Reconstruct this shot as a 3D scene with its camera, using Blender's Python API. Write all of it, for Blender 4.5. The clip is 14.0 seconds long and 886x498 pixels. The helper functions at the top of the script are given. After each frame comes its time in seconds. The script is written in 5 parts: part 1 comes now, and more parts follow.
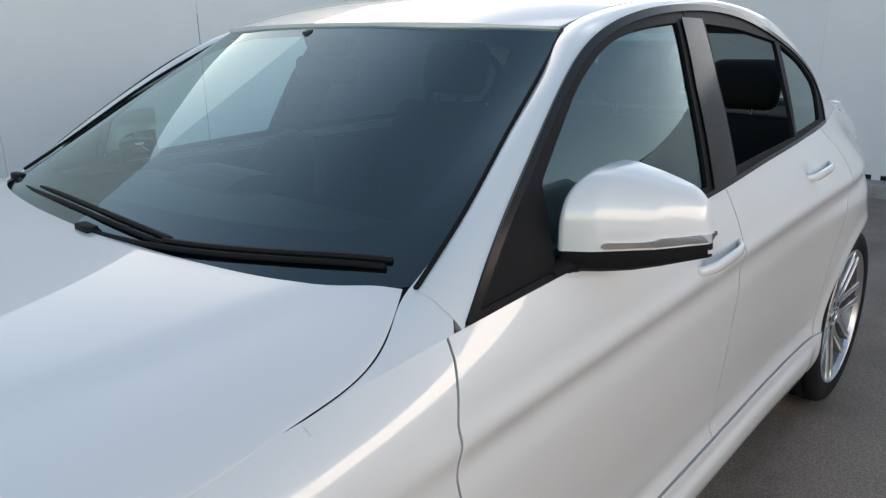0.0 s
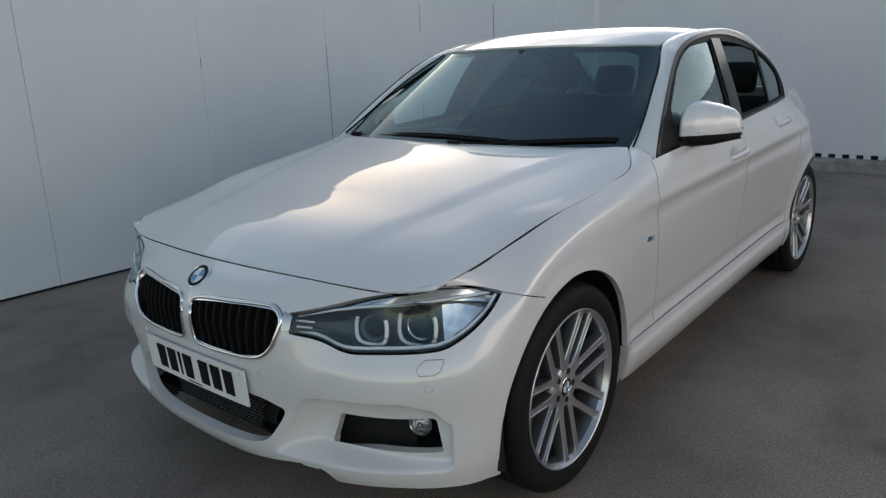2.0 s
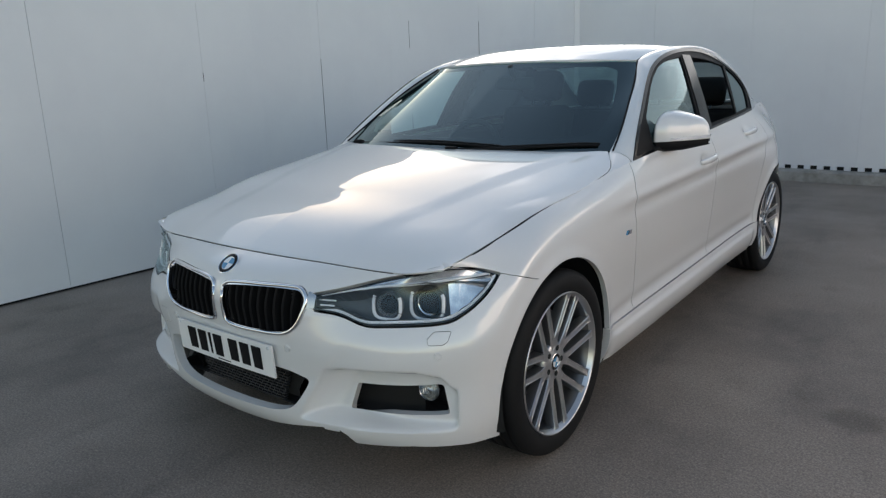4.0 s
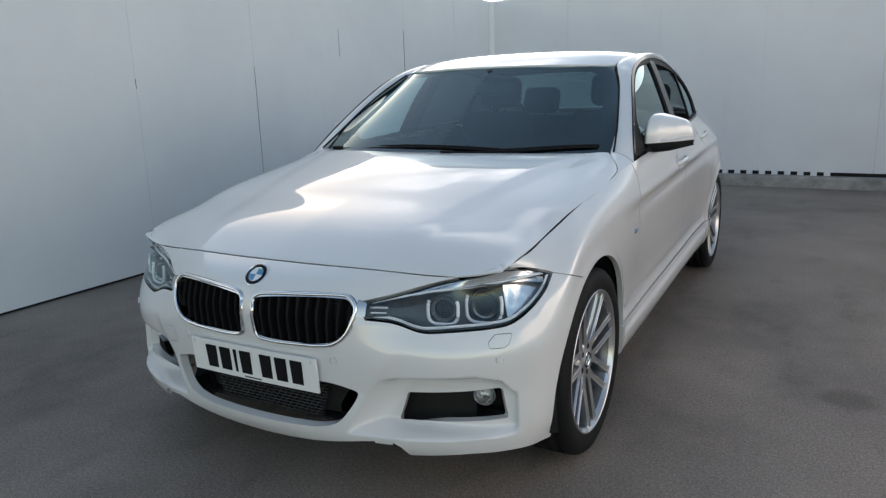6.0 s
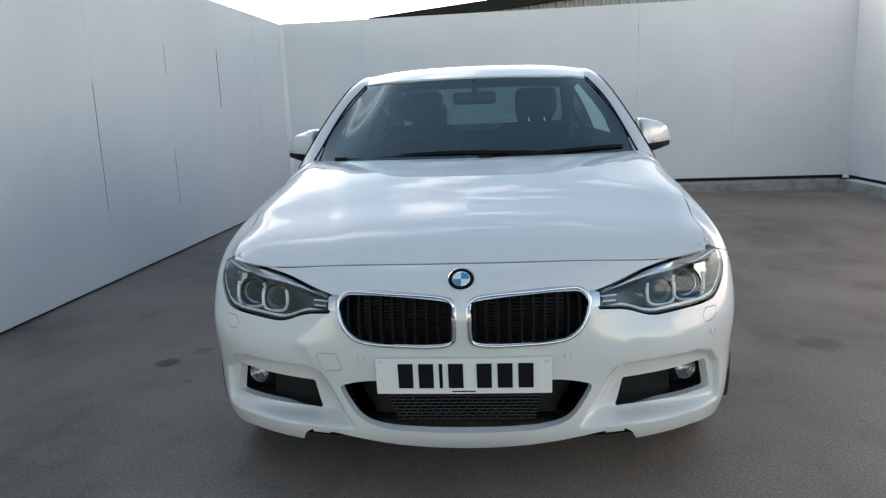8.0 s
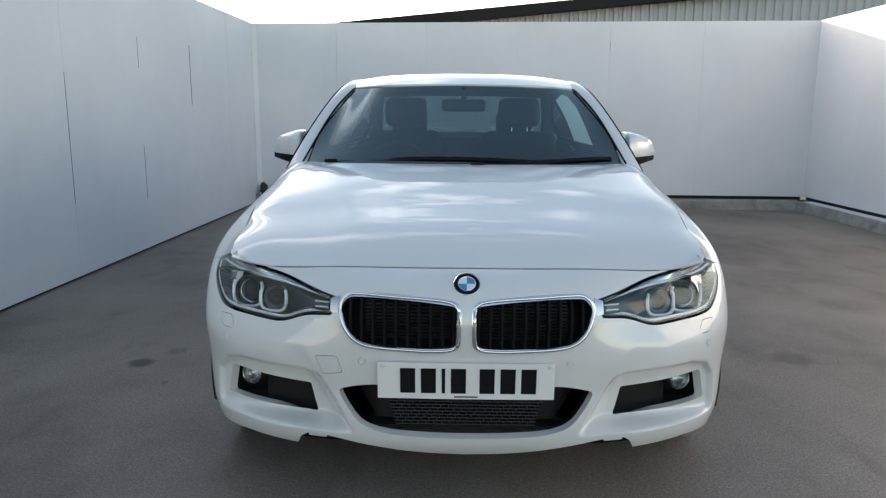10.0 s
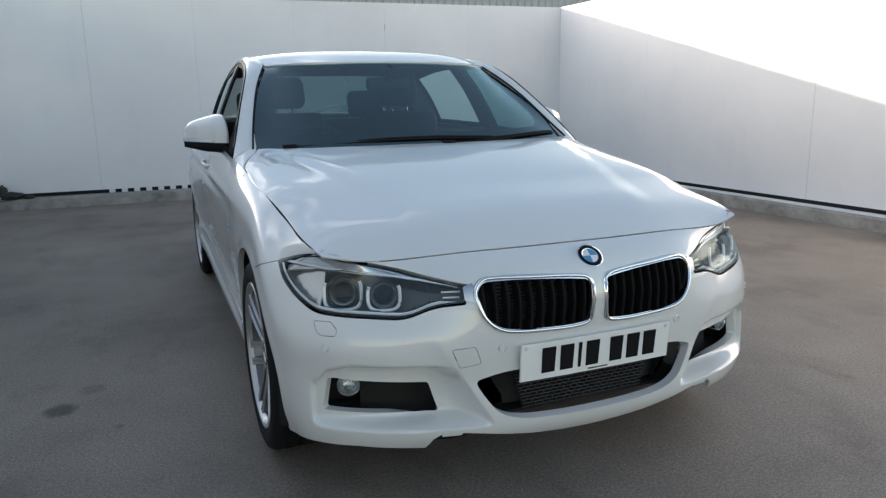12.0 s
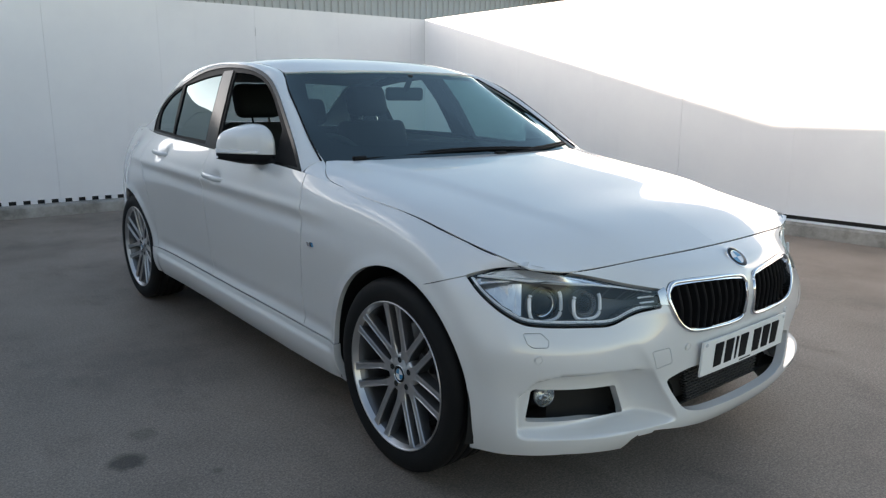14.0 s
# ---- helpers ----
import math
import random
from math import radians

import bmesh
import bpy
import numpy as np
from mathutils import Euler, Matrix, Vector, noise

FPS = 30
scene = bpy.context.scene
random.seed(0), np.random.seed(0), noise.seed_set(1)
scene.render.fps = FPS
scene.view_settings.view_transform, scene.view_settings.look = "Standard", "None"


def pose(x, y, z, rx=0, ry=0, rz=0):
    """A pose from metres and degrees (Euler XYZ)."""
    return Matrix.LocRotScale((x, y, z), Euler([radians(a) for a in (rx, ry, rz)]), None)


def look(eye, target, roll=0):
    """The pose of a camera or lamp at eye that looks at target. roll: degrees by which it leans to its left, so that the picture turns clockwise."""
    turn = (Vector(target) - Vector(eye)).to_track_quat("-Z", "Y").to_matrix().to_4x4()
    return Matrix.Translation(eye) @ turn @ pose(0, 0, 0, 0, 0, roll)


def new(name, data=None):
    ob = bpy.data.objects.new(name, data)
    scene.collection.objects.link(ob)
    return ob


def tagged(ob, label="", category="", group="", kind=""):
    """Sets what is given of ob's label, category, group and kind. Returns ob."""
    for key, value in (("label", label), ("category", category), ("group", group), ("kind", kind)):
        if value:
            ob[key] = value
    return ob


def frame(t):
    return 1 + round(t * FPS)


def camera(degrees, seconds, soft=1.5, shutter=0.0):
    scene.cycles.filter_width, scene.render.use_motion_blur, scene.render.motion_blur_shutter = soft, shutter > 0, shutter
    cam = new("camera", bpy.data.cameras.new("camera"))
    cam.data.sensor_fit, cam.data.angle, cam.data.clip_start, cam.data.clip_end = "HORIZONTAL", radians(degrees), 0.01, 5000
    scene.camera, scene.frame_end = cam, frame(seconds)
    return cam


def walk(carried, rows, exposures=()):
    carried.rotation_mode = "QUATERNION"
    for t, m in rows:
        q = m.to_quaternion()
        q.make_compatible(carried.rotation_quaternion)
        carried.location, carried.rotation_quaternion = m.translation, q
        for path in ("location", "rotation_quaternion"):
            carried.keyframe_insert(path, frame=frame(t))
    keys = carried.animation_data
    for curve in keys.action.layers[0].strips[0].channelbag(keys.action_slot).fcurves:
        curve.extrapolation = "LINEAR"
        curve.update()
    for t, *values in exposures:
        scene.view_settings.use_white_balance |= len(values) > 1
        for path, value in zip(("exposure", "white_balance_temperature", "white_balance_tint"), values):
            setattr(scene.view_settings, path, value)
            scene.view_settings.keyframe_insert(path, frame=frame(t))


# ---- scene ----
cam = camera(63.50, 14.0, soft=1.3)
# seconds, eye, turn about x, y and z in degrees
PATH = [
    (0, 1.435, -0.030, 1.342, 73.55, 0.51, 42.03),
    (0.5, 1.574, -0.573, 1.349, 74.32, 0.71, 42.21),
    (1, 1.711, -1.082, 1.355, 73.82, 0.80, 41.12),
    (1.5, 1.833, -1.492, 1.340, 74.58, 1.42, 40.77),
    (2, 1.891, -1.809, 1.332, 75.19, 2.14, 39.23),
    (2.5, 1.983, -1.978, 1.328, 75.61, 2.49, 38.78),
    (3, 2.027, -2.046, 1.330, 76.11, 2.24, 38.32),
    (5.5, 1.884, -2.142, 1.306, 76.70, 1.53, 35.56),
    (6, 1.584, -2.321, 1.298, 77.05, 1.91, 28.63),
    (6.5, 1.194, -2.470, 1.270, 77.41, 1.35, 21.19),
    (7, 0.758, -2.637, 1.271, 77.57, 1.43, 13.68),
    (7.5, 0.374, -2.697, 1.243, 78.06, 2.23, 7.29),
    (8, 0.116, -2.743, 1.237, 78.65, 2.16, 4.20),
    (10.5, -0.128, -2.741, 1.210, 79.33, -1.61, -0.54),
    (11, -0.409, -2.671, 1.198, 78.74, -0.61, -7.16),
    (11.5, -0.817, -2.583, 1.208, 77.62, 0.39, -16.32),
    (12, -1.202, -2.434, 1.202, 77.94, 0.93, -22.94),
    (12.5, -1.590, -2.283, 1.216, 78.27, 1.22, -29.43),
    (13, -1.865, -2.083, 1.209, 78.17, 1.66, -34.86),
    (13.5, -2.087, -1.922, 1.224, 78.22, 0.91, -38.28),
    (14, -2.192, -1.852, 1.226, 78.43, -0.05, -39.33),
]
walk(cam, [(t, pose(x, y, z, rx, ry, rz)) for t, x, y, z, rx, ry, rz in PATH],
     [(t, e, 6980, 15) for t, e in ((0.0, 1.50), (0.5, 1.03), (1.0, 0.81), (1.5, 0.79), (3.0, 1.00), (6.5, 1.26), (8.0, 1.41), (11.0, 1.43), (14.0, 1.46))])

# ---- world and sun ----
world = bpy.data.worlds.new("sky")
scene.world = world
world.use_nodes = True
wn = world.node_tree.nodes
wl = world.node_tree.links
SUN_EL, SUN_AZ = 8.3, -53.5     # degrees; azimuth from +y towards +x: low over the north-west corner
sky = wn.new("ShaderNodeTexSky")
sky.sky_type = "NISHITA"
sky.sun_disc = False
sky.sun_elevation = radians(SUN_EL)
sky.sun_rotation = radians(SUN_AZ)
wc = wn.new("ShaderNodeTexCoord")
wm = wn.new("ShaderNodeMapping")
wm.inputs["Scale"].default_value = (1.0, 1.0, 2.6)
wno = wn.new("ShaderNodeTexNoise")
wno.inputs["Scale"].default_value = 2.3
wno.inputs["Detail"].default_value = 9.0
wno.inputs["Roughness"].default_value = 0.56
wr = wn.new("ShaderNodeValToRGB")
wr.color_ramp.elements[0].position, wr.color_ramp.elements[1].position = 0.535, 0.75
wsep = wn.new("ShaderNodeSeparateXYZ")
whz = wn.new("ShaderNodeMapRange")      # cloud bank along the horizon
whz.inputs["From Min"].default_value, whz.inputs["From Max"].default_value = 0.40, 0.12
wlow = wn.new("ShaderNodeMapRange")     # broken cloud only in the lower sky
wlow.inputs["From Min"].default_value, wlow.inputs["From Max"].default_value = 0.80, 0.50
wcl = wn.new("ShaderNodeMath")
wcl.operation = "MULTIPLY"
wmax = wn.new("ShaderNodeMath")
wmax.operation = "MAXIMUM"
wl.new(wc.outputs["Generated"], wsep.inputs["Vector"])
wl.new(wsep.outputs["Z"], whz.inputs["Value"])
wdot = wn.new("ShaderNodeVectorMath")
wdot.operation = "DOT_PRODUCT"
wdot.inputs[1].default_value = (math.sin(radians(SUN_AZ)) * math.cos(radians(SUN_EL)), math.cos(radians(SUN_AZ)) * math.cos(radians(SUN_EL)), math.sin(radians(SUN_EL)))
wl.new(wc.outputs["Generated"], wdot.inputs[0])
wside = wn.new("ShaderNodeMapRange")    # the bank thins out away from the sun
wside.inputs["From Min"].default_value, wside.inputs["From Max"].default_value = 0.22, 0.75
wside.inputs["To Min"].default_value = 0.08
wl.new(wdot.outputs["Value"], wside.inputs["Value"])
wbank = wn.new("ShaderNodeMath")
wbank.operation = "MULTIPLY"
wl.new(whz.outputs["Result"], wbank.inputs[0])
wl.new(wside.outputs["Result"], wbank.inputs[1])
wglow = wn.new("ShaderNodeMapRange")    # cloud near the sun is brighter
wglow.inputs["From Min"].default_value, wglow.inputs["From Max"].default_value = 0.35, 1.0
wglow.inputs["To Min"].default_value, wglow.inputs["To Max"].default_value = 1.0, 1.8
wl.new(wdot.outputs["Value"], wglow.inputs["Value"])
wlit = wn.new("ShaderNodeVectorMath")
wlit.operation = "SCALE"
wlit.inputs[0].default_value = (11.0, 11.0, 11.1)    # cloud
wl.new(wglow.outputs["Result"], wlit.inputs["Scale"])
wmix = wn.new("ShaderNodeMix")
wmix.data_type = "RGBA"
wl.new(wlit.outputs["Vector"], wmix.inputs[7])
wl.new(wc.outputs["Generated"], wm.inputs["Vector"])
wl.new(wm.outputs["Vector"], wno.inputs["Vector"])
wl.new(wno.outputs["Fac"], wr.inputs["Fac"])
wl.new(wsep.outputs["Z"], wlow.inputs["Value"])
wl.new(wr.outputs["Color"], wcl.inputs[0])
wl.new(wlow.outputs["Result"], wcl.inputs[1])
wnorth = wn.new("ShaderNodeMapRange")   # broken cloud over the north, clear to the east and south
wnorth.inputs["From Min"].default_value, wnorth.inputs["From Max"].default_value = 0.22, 0.50
wl.new(wsep.outputs["Y"], wnorth.inputs["Value"])
weast = wn.new("ShaderNodeMapRange")
weast.inputs["From Min"].default_value, weast.inputs["From Max"].default_value = 0.34, 0.10
wl.new(wsep.outputs["X"], weast.inputs["Value"])
wsect = wn.new("ShaderNodeMath")
wsect.operation = "MULTIPLY"
wl.new(wnorth.outputs["Result"], wsect.inputs[0])
wwest = wn.new("ShaderNodeMapRange")
wwest.inputs["From Min"].default_value, wwest.inputs["From Max"].default_value = -0.62, -0.42
wl.new(wsep.outputs["X"], wwest.inputs["Value"])
wband = wn.new("ShaderNodeMath")
wband.operation = "MULTIPLY"
wl.new(weast.outputs["Result"], wband.inputs[0])
wl.new(wwest.outputs["Result"], wband.inputs[1])
wl.new(wband.outputs["Value"], wsect.inputs[1])
wfield = wn.new("ShaderNodeMath")
wfield.operation = "MULTIPLY"
wl.new(wcl.outputs["Value"], wfield.inputs[0])
wl.new(wsect.outputs["Value"], wfield.inputs[1])
wl.new(wfield.outputs["Value"], wmax.inputs[0])
wl.new(wbank.outputs["Value"], wmax.inputs[1])
wl.new(wmax.outputs["Value"], wmix.inputs[0])
wl.new(sky.outputs["Color"], wmix.inputs[6])
wl.new(wmix.outputs[2], wn["Background"].inputs["Color"])
wn["Background"].inputs["Strength"].default_value = 0.15

sun = new("sun", bpy.data.lights.new("sun", "SUN"))
sun.data.energy, sun.data.angle, sun.data.color = 5.0, radians(0.6), (1.0, 0.87, 0.72)
az, el = radians(SUN_AZ), radians(SUN_EL)
sun.matrix_world = look((0, 0, 0), (-math.sin(az) * math.cos(el), -math.cos(az) * math.cos(el), -math.sin(el)))


# ---- materials ----
def material(name, color, rough=0.5, metal=0.0, coat=0.0, spec=0.5):
    m = bpy.data.materials.new(name)
    m.use_nodes = True
    b = m.node_tree.nodes["Principled BSDF"]
    b.inputs["Base Color"].default_value = (*color, 1.0)
    b.inputs["Roughness"].default_value = rough
    b.inputs["Metallic"].default_value = metal
    b.inputs["Coat Weight"].default_value = coat
    b.inputs["Coat Roughness"].default_value = 0.03
    b.inputs["Specular IOR Level"].default_value = spec
    return m


def noise_node(m, scale, detail=4.0, rough=0.55, coords="Object", stretch=(1, 1, 1)):
    n, l = m.node_tree.nodes, m.node_tree.links
    tc = n.new("ShaderNodeTexCoord")
    mp = n.new("ShaderNodeMapping")
    mp.inputs["Scale"].default_value = stretch
    no = n.new("ShaderNodeTexNoise")
    no.inputs["Scale"].default_value, no.inputs["Detail"].default_value, no.inputs["Roughness"].default_value = scale, detail, rough
    l.new(tc.outputs[coords], mp.inputs["Vector"])
    l.new(mp.outputs["Vector"], no.inputs["Vector"])
    return no.outputs["Fac"]


def ramp(m, fac, stops):
    n, l = m.node_tree.nodes, m.node_tree.links
    r = n.new("ShaderNodeValToRGB")
    while len(r.color_ramp.elements) < len(stops):
        r.color_ramp.elements.new(0.5)
    for e, (p, c) in zip(r.color_ramp.elements, stops):
        e.position = p
        e.color = (*c, 1.0) if len(c) == 3 else (c[0], c[0], c[0], 1.0)
    l.new(fac, r.inputs["Fac"])
    return r.outputs["Color"]


def mix(m, fac, a, b, blend="MIX"):
    n, l = m.node_tree.nodes, m.node_tree.links
    x = n.new("ShaderNodeMix")
    x.data_type, x.blend_type = "RGBA", blend
    for i, v in ((0, fac), (6, a), (7, b)):
        if isinstance(v, (int, float)):
            x.inputs[i].default_value = v
        elif isinstance(v, tuple):
            x.inputs[i].default_value = (*v, 1.0)
        else:
            l.new(v, x.inputs[i])
    return x.outputs[2]


def feed(m, socket, value):
    m.node_tree.links.new(value, m.node_tree.nodes["Principled BSDF"].inputs[socket])


def bump(m, fac, strength, distance):
    n, l = m.node_tree.nodes, m.node_tree.links
    b = n.new("ShaderNodeBump")
    b.inputs["Strength"].default_value, b.inputs["Distance"].default_value = strength, distance
    l.new(fac, b.inputs["Height"])
    l.new(b.outputs["Normal"], n["Principled BSDF"].inputs["Normal"])


def glass(name, tint, base=0.09):
    """A thin pane: tinted see-through with a clear reflection."""
    m = bpy.data.materials.new(name)
    m.use_nodes = True
    n, l = m.node_tree.nodes, m.node_tree.links
    n.remove(n["Principled BSDF"])
    tr = n.new("ShaderNodeBsdfTransparent")
    tr.inputs["Color"].default_value = (*tint, 1.0)
    gl = n.new("ShaderNodeBsdfGlossy")
    gl.inputs["Roughness"].default_value = 0.0
    gl.inputs["Color"].default_value = (0.80, 0.97, 1.0, 1.0)      # coated glass reflects a little blue-green
    lw = n.new("ShaderNodeLayerWeight")      # reflection rises towards grazing, alike from both sides
    lw.inputs["Blend"].default_value = 0.5
    pw = n.new("ShaderNodeMath")
    pw.operation = "POWER"
    pw.inputs[1].default_value = 4.5
    l.new(lw.outputs["Facing"], pw.inputs[0])
    fr = n.new("ShaderNodeMath")
    fr.operation = "MULTIPLY_ADD"
    fr.inputs[1].default_value, fr.inputs[2].default_value = 1 - base, base
    l.new(pw.outputs["Value"], fr.inputs[0])
    mx = n.new("ShaderNodeMixShader")
    l.new(fr.outputs["Value"], mx.inputs["Fac"])
    l.new(tr.outputs["BSDF"], mx.inputs[1])
    l.new(gl.outputs["BSDF"], mx.inputs[2])
    l.new(mx.outputs["Shader"], n["Material Output"].inputs["Surface"])
    return m


PAINT = material("white_paint", (0.70, 0.70, 0.695), 0.30, 0.0, 1.0)
PAINT.node_tree.nodes["Principled BSDF"].inputs["Coat IOR"].default_value = 1.75
PAINT.node_tree.nodes["Principled BSDF"].inputs["Coat Roughness"].default_value = 0.015
BLACK = material("black_plastic", (0.012, 0.012, 0.013), 0.5, spec=0.06)
GLOSS = material("gloss_black", (0.008, 0.008, 0.009), 0.16, 0.0, 0.0, 0.14)
DARK = material("dark_void", (0.006, 0.006, 0.006), 0.8)
CHROME = material("chrome", (0.82, 0.83, 0.85), 0.07, 1.0)
ALLOY = material("alloy", (0.56, 0.555, 0.56), 0.28, 0.9, 0.3)
ALLOYDARK = material("alloy_grey", (0.15, 0.15, 0.155), 0.34, 0.8, 0.3)
ALLOYMID = material("alloy_satin", (0.46, 0.46, 0.465), 0.36, 0.85, 0.3)
RUBBER = material("rubber", (0.009, 0.009, 0.0095), 0.65, spec=0.2)
GLASS = glass("screen_glass", (0.37, 0.56, 0.55), 0.125)
REARGLASS = glass("rear_glass", (0.34, 0.40, 0.40))
PRIVACY = glass("privacy_glass", (0.06, 0.065, 0.07), 0.05)
CLEAR = glass("clear_lens", (0.93, 0.94, 0.95), 0.05)
ASPHALT = material("asphalt", (0.135, 0.122, 0.110), 0.62)
grain = noise_node(ASPHALT, 150, 3)
stones = noise_node(ASPHALT, 75, 5, 0.7)
patch = noise_node(ASPHALT, 0.9, 6, 0.6)
smear = noise_node(ASPHALT, 3.2, 5, 0.65, stretch=(1, 0.45, 1))
col = ramp(ASPHALT, grain, [(0.30, (0.162, 0.131, 0.110)), (0.52, (0.214, 0.177, 0.150)), (0.74, (0.288, 0.242, 0.207))])
col = mix(ASPHALT, 0.75, col, ramp(ASPHALT, stones, [(0.32, (0.68,)), (0.5, (1.02,)), (0.70, (1.42,))]), "MULTIPLY")
col = mix(ASPHALT, 0.9, col, ramp(ASPHALT, patch, [(0.32, (0.58,)), (0.50, (1.0,)), (0.68, (1.28,))]), "MULTIPLY")
col = mix(ASPHALT, 0.8, col, ramp(ASPHALT, smear, [(0.28, (0.62,)), (0.45, (1.0,)), (0.8, (1.1,))]), "MULTIPLY")


def spot(m, colour, centre, radius, tint, wobble=0.9):
    """An oil mark: a ragged darker patch at one place."""
    n, l = m.node_tree.nodes, m.node_tree.links
    tc = n.new("ShaderNodeTexCoord")
    d = n.new("ShaderNodeVectorMath")
    d.operation = "DISTANCE"
    d.inputs[1].default_value = (*centre, 0)
    l.new(tc.outputs["Object"], d.inputs[0])
    ad = n.new("ShaderNodeMath")
    ad.operation = "MULTIPLY_ADD"
    l.new(noise_node(m, 1.6 / radius, 4), ad.inputs[0])
    ad.inputs[1].default_value = wobble * radius
    l.new(d.outputs["Value"], ad.inputs[2])
    k = ramp(m, ad.outputs["Value"], [(radius * 1.15, (1.0,)), (radius * 1.75, (0.0,))])
    return mix(m, k, colour, mix(m, 1.0, colour, tint, "MULTIPLY"))


for c, r_, t_ in (((-1.59, .615), .060, (0.30, 0.30, 0.28)), ((-1.37, .36), .018, (0.7, 0.7, 0.68)), ((-1.48, .80), .05, (0.7, 0.7, 0.68)), ((2.55, 1.9), .16, (0.80, 0.79, 0.78)), ((2.35, 3.3), .18, (0.80, 0.79, 0.78)), ((1.70, .80), .10, (0.70, 0.68, 0.66))):
    col = spot(ASPHALT, col, c, r_, t_)
feed(ASPHALT, "Base Color", col)
bump(ASPHALT, mix(ASPHALT, 0.5, grain, stones), 0.32, 0.006)

WALLPAINT = material("wall_paint", (0.74, 0.75, 0.77), 0.5)
blotch = noise_node(WALLPAINT, 0.8, 5, 0.6)
runs = noise_node(WALLPAINT, 5.0, 4, 0.6, stretch=(1, 1, 0.12))
wcol = ramp(WALLPAINT, blotch, [(0.3, (0.69, 0.70, 0.725)), (0.7, (0.77, 0.78, 0.79))])
wcol = mix(WALLPAINT, 0.18, wcol, ramp(WALLPAINT, runs, [(0.22, (0.86,)), (0.42, (1.0,))]), "MULTIPLY")
feed(WALLPAINT, "Base Color", wcol)
bump(WALLPAINT, noise_node(WALLPAINT, 2.0, 3), 0.25, 0.01)

CONCRETE = material("concrete", (0.30, 0.29, 0.27), 0.9)
cn = noise_node(CONCRETE, 6.0, 8, 0.7)
ccol = ramp(CONCRETE, cn, [(0.28, (0.17, 0.165, 0.15)), (0.5, (0.30, 0.29, 0.27)), (0.75, (0.42, 0.41, 0.39))])
ccol = mix(CONCRETE, 0.8, ccol, ramp(CONCRETE, noise_node(CONCRETE, 1.3, 5), [(0.3, (0.72,)), (0.6, (1.05,))]), "MULTIPLY")
feed(CONCRETE, "Base Color", ccol)
bump(CONCRETE, noise_node(CONCRETE, 60.0, 5), 0.5, 0.004)
CLADDING = material("cladding", (0.42, 0.45, 0.47), 0.5, 0.2)
HOUSING = material("lamp_housing", (0.10, 0.098, 0.096), 0.35, 0.2)
BROW = material("lamp_plate", (0.74, 0.76, 0.79), 0.14, 0.75)
WHITEPLASTIC = material("light_guide", (0.84, 0.86, 0.88), 0.2)
REFLECTOR = material("reflector", (0.74, 0.73, 0.72), 0.2, 1.0)
bump(REFLECTOR, noise_node(REFLECTOR, 40, 1, stretch=(1, 1, 0.3)), 0.3, 0.01)
BLUE = material("badge_blue", (0.05, 0.24, 0.42), 0.2, 0.0, 0.8)
WHITE = material("badge_white", (0.72, 0.74, 0.76), 0.2, 0.0, 0.8)
PLATEWHITE = material("plate_white", (0.80, 0.80, 0.79), 0.35)
FABRIC = material("seat_fabric", (0.022, 0.022, 0.024), 0.8)
TRIMGREY = material("cabin_plastic", (0.03, 0.03, 0.032), 0.6)
LINING = material("roof_lining", (0.38, 0.37, 0.35), 0.9)
MIRROR = material("mirror_glass", (0.85, 0.86, 0.88), 0.02, 1.0)
DISC = material("brake_steel", (0.32, 0.31, 0.30), 0.35, 0.9)


# ---- building tools ----
def finish(name, me, mat, parent=None, label=""):
    ob = new(name, me)
    for m in (mat if isinstance(mat, (list, tuple)) else [mat]):
        me.materials.append(m)
    if parent is not None:
        ob.parent = parent
    if label:
        ob["label"] = label
    return ob


def part(name, bm, mat, parent=None, label="", smooth=None):
    """Links a bmesh as one mesh object; smooth: degrees under which edges are rounded."""
    me = bpy.data.meshes.new(name)
    if smooth is not None:
        for f in bm.faces:
            f.smooth = True
        for e in bm.edges:
            e.smooth = len(e.link_faces) == 2 and e.calc_face_angle(3.2) < radians(smooth)
    bm.to_mesh(me)
    bm.free()
    return finish(name, me, mat, parent, label)


def empty(name, m=None):
    ob = new(name)
    ob.empty_display_size = 0.2
    if m is not None:
        ob.matrix_world = m
    return ob


def box(bm, lo, hi, bevel=0.0, seg=2, m=None):
    r = bmesh.ops.create_cube(bm, size=1.0)
    vs = r["verts"]
    for v in vs:
        v.co = Vector([l + (c + 0.5) * (h - l) for c, l, h in zip(v.co, lo, hi)])
    if bevel:
        es = list({e for v in vs for e in v.link_edges})
        r = bmesh.ops.bevel(bm, geom=es, offset=bevel, segments=seg, affect="EDGES", profile=0.5)
        vs = list({v for f in r["faces"] for v in f.verts} | {v for v in vs if v.is_valid})
    if m is not None:
        for v in vs:
            v.co = m @ v.co
    return vs


def revolve(bm, profile, n=64, axis="x", a0=0.0, a1=360.0):
    """Turns a profile of (r, h) about the axis; h runs along it."""
    full = abs(a1 - a0) >= 360.0
    rings = []
    for i in range(n if full else n + 1):
        a = radians(a0 + (a1 - a0) * i / n)
        c, s = math.cos(a), math.sin(a)
        ring = []
        for r, h in profile:
            p = {"x": (h, r * c, r * s), "y": (r * c, h, r * s), "z": (r * c, r * s, h)}[axis]
            ring.append(bm.verts.new(p))
        rings.append(ring)
    for i in range(n):
        a, b = rings[i], rings[(i + 1) % len(rings)]
        for j in range(len(profile) - 1):
            bm.faces.new((a[j], a[j + 1], b[j + 1], b[j]))
    return rings


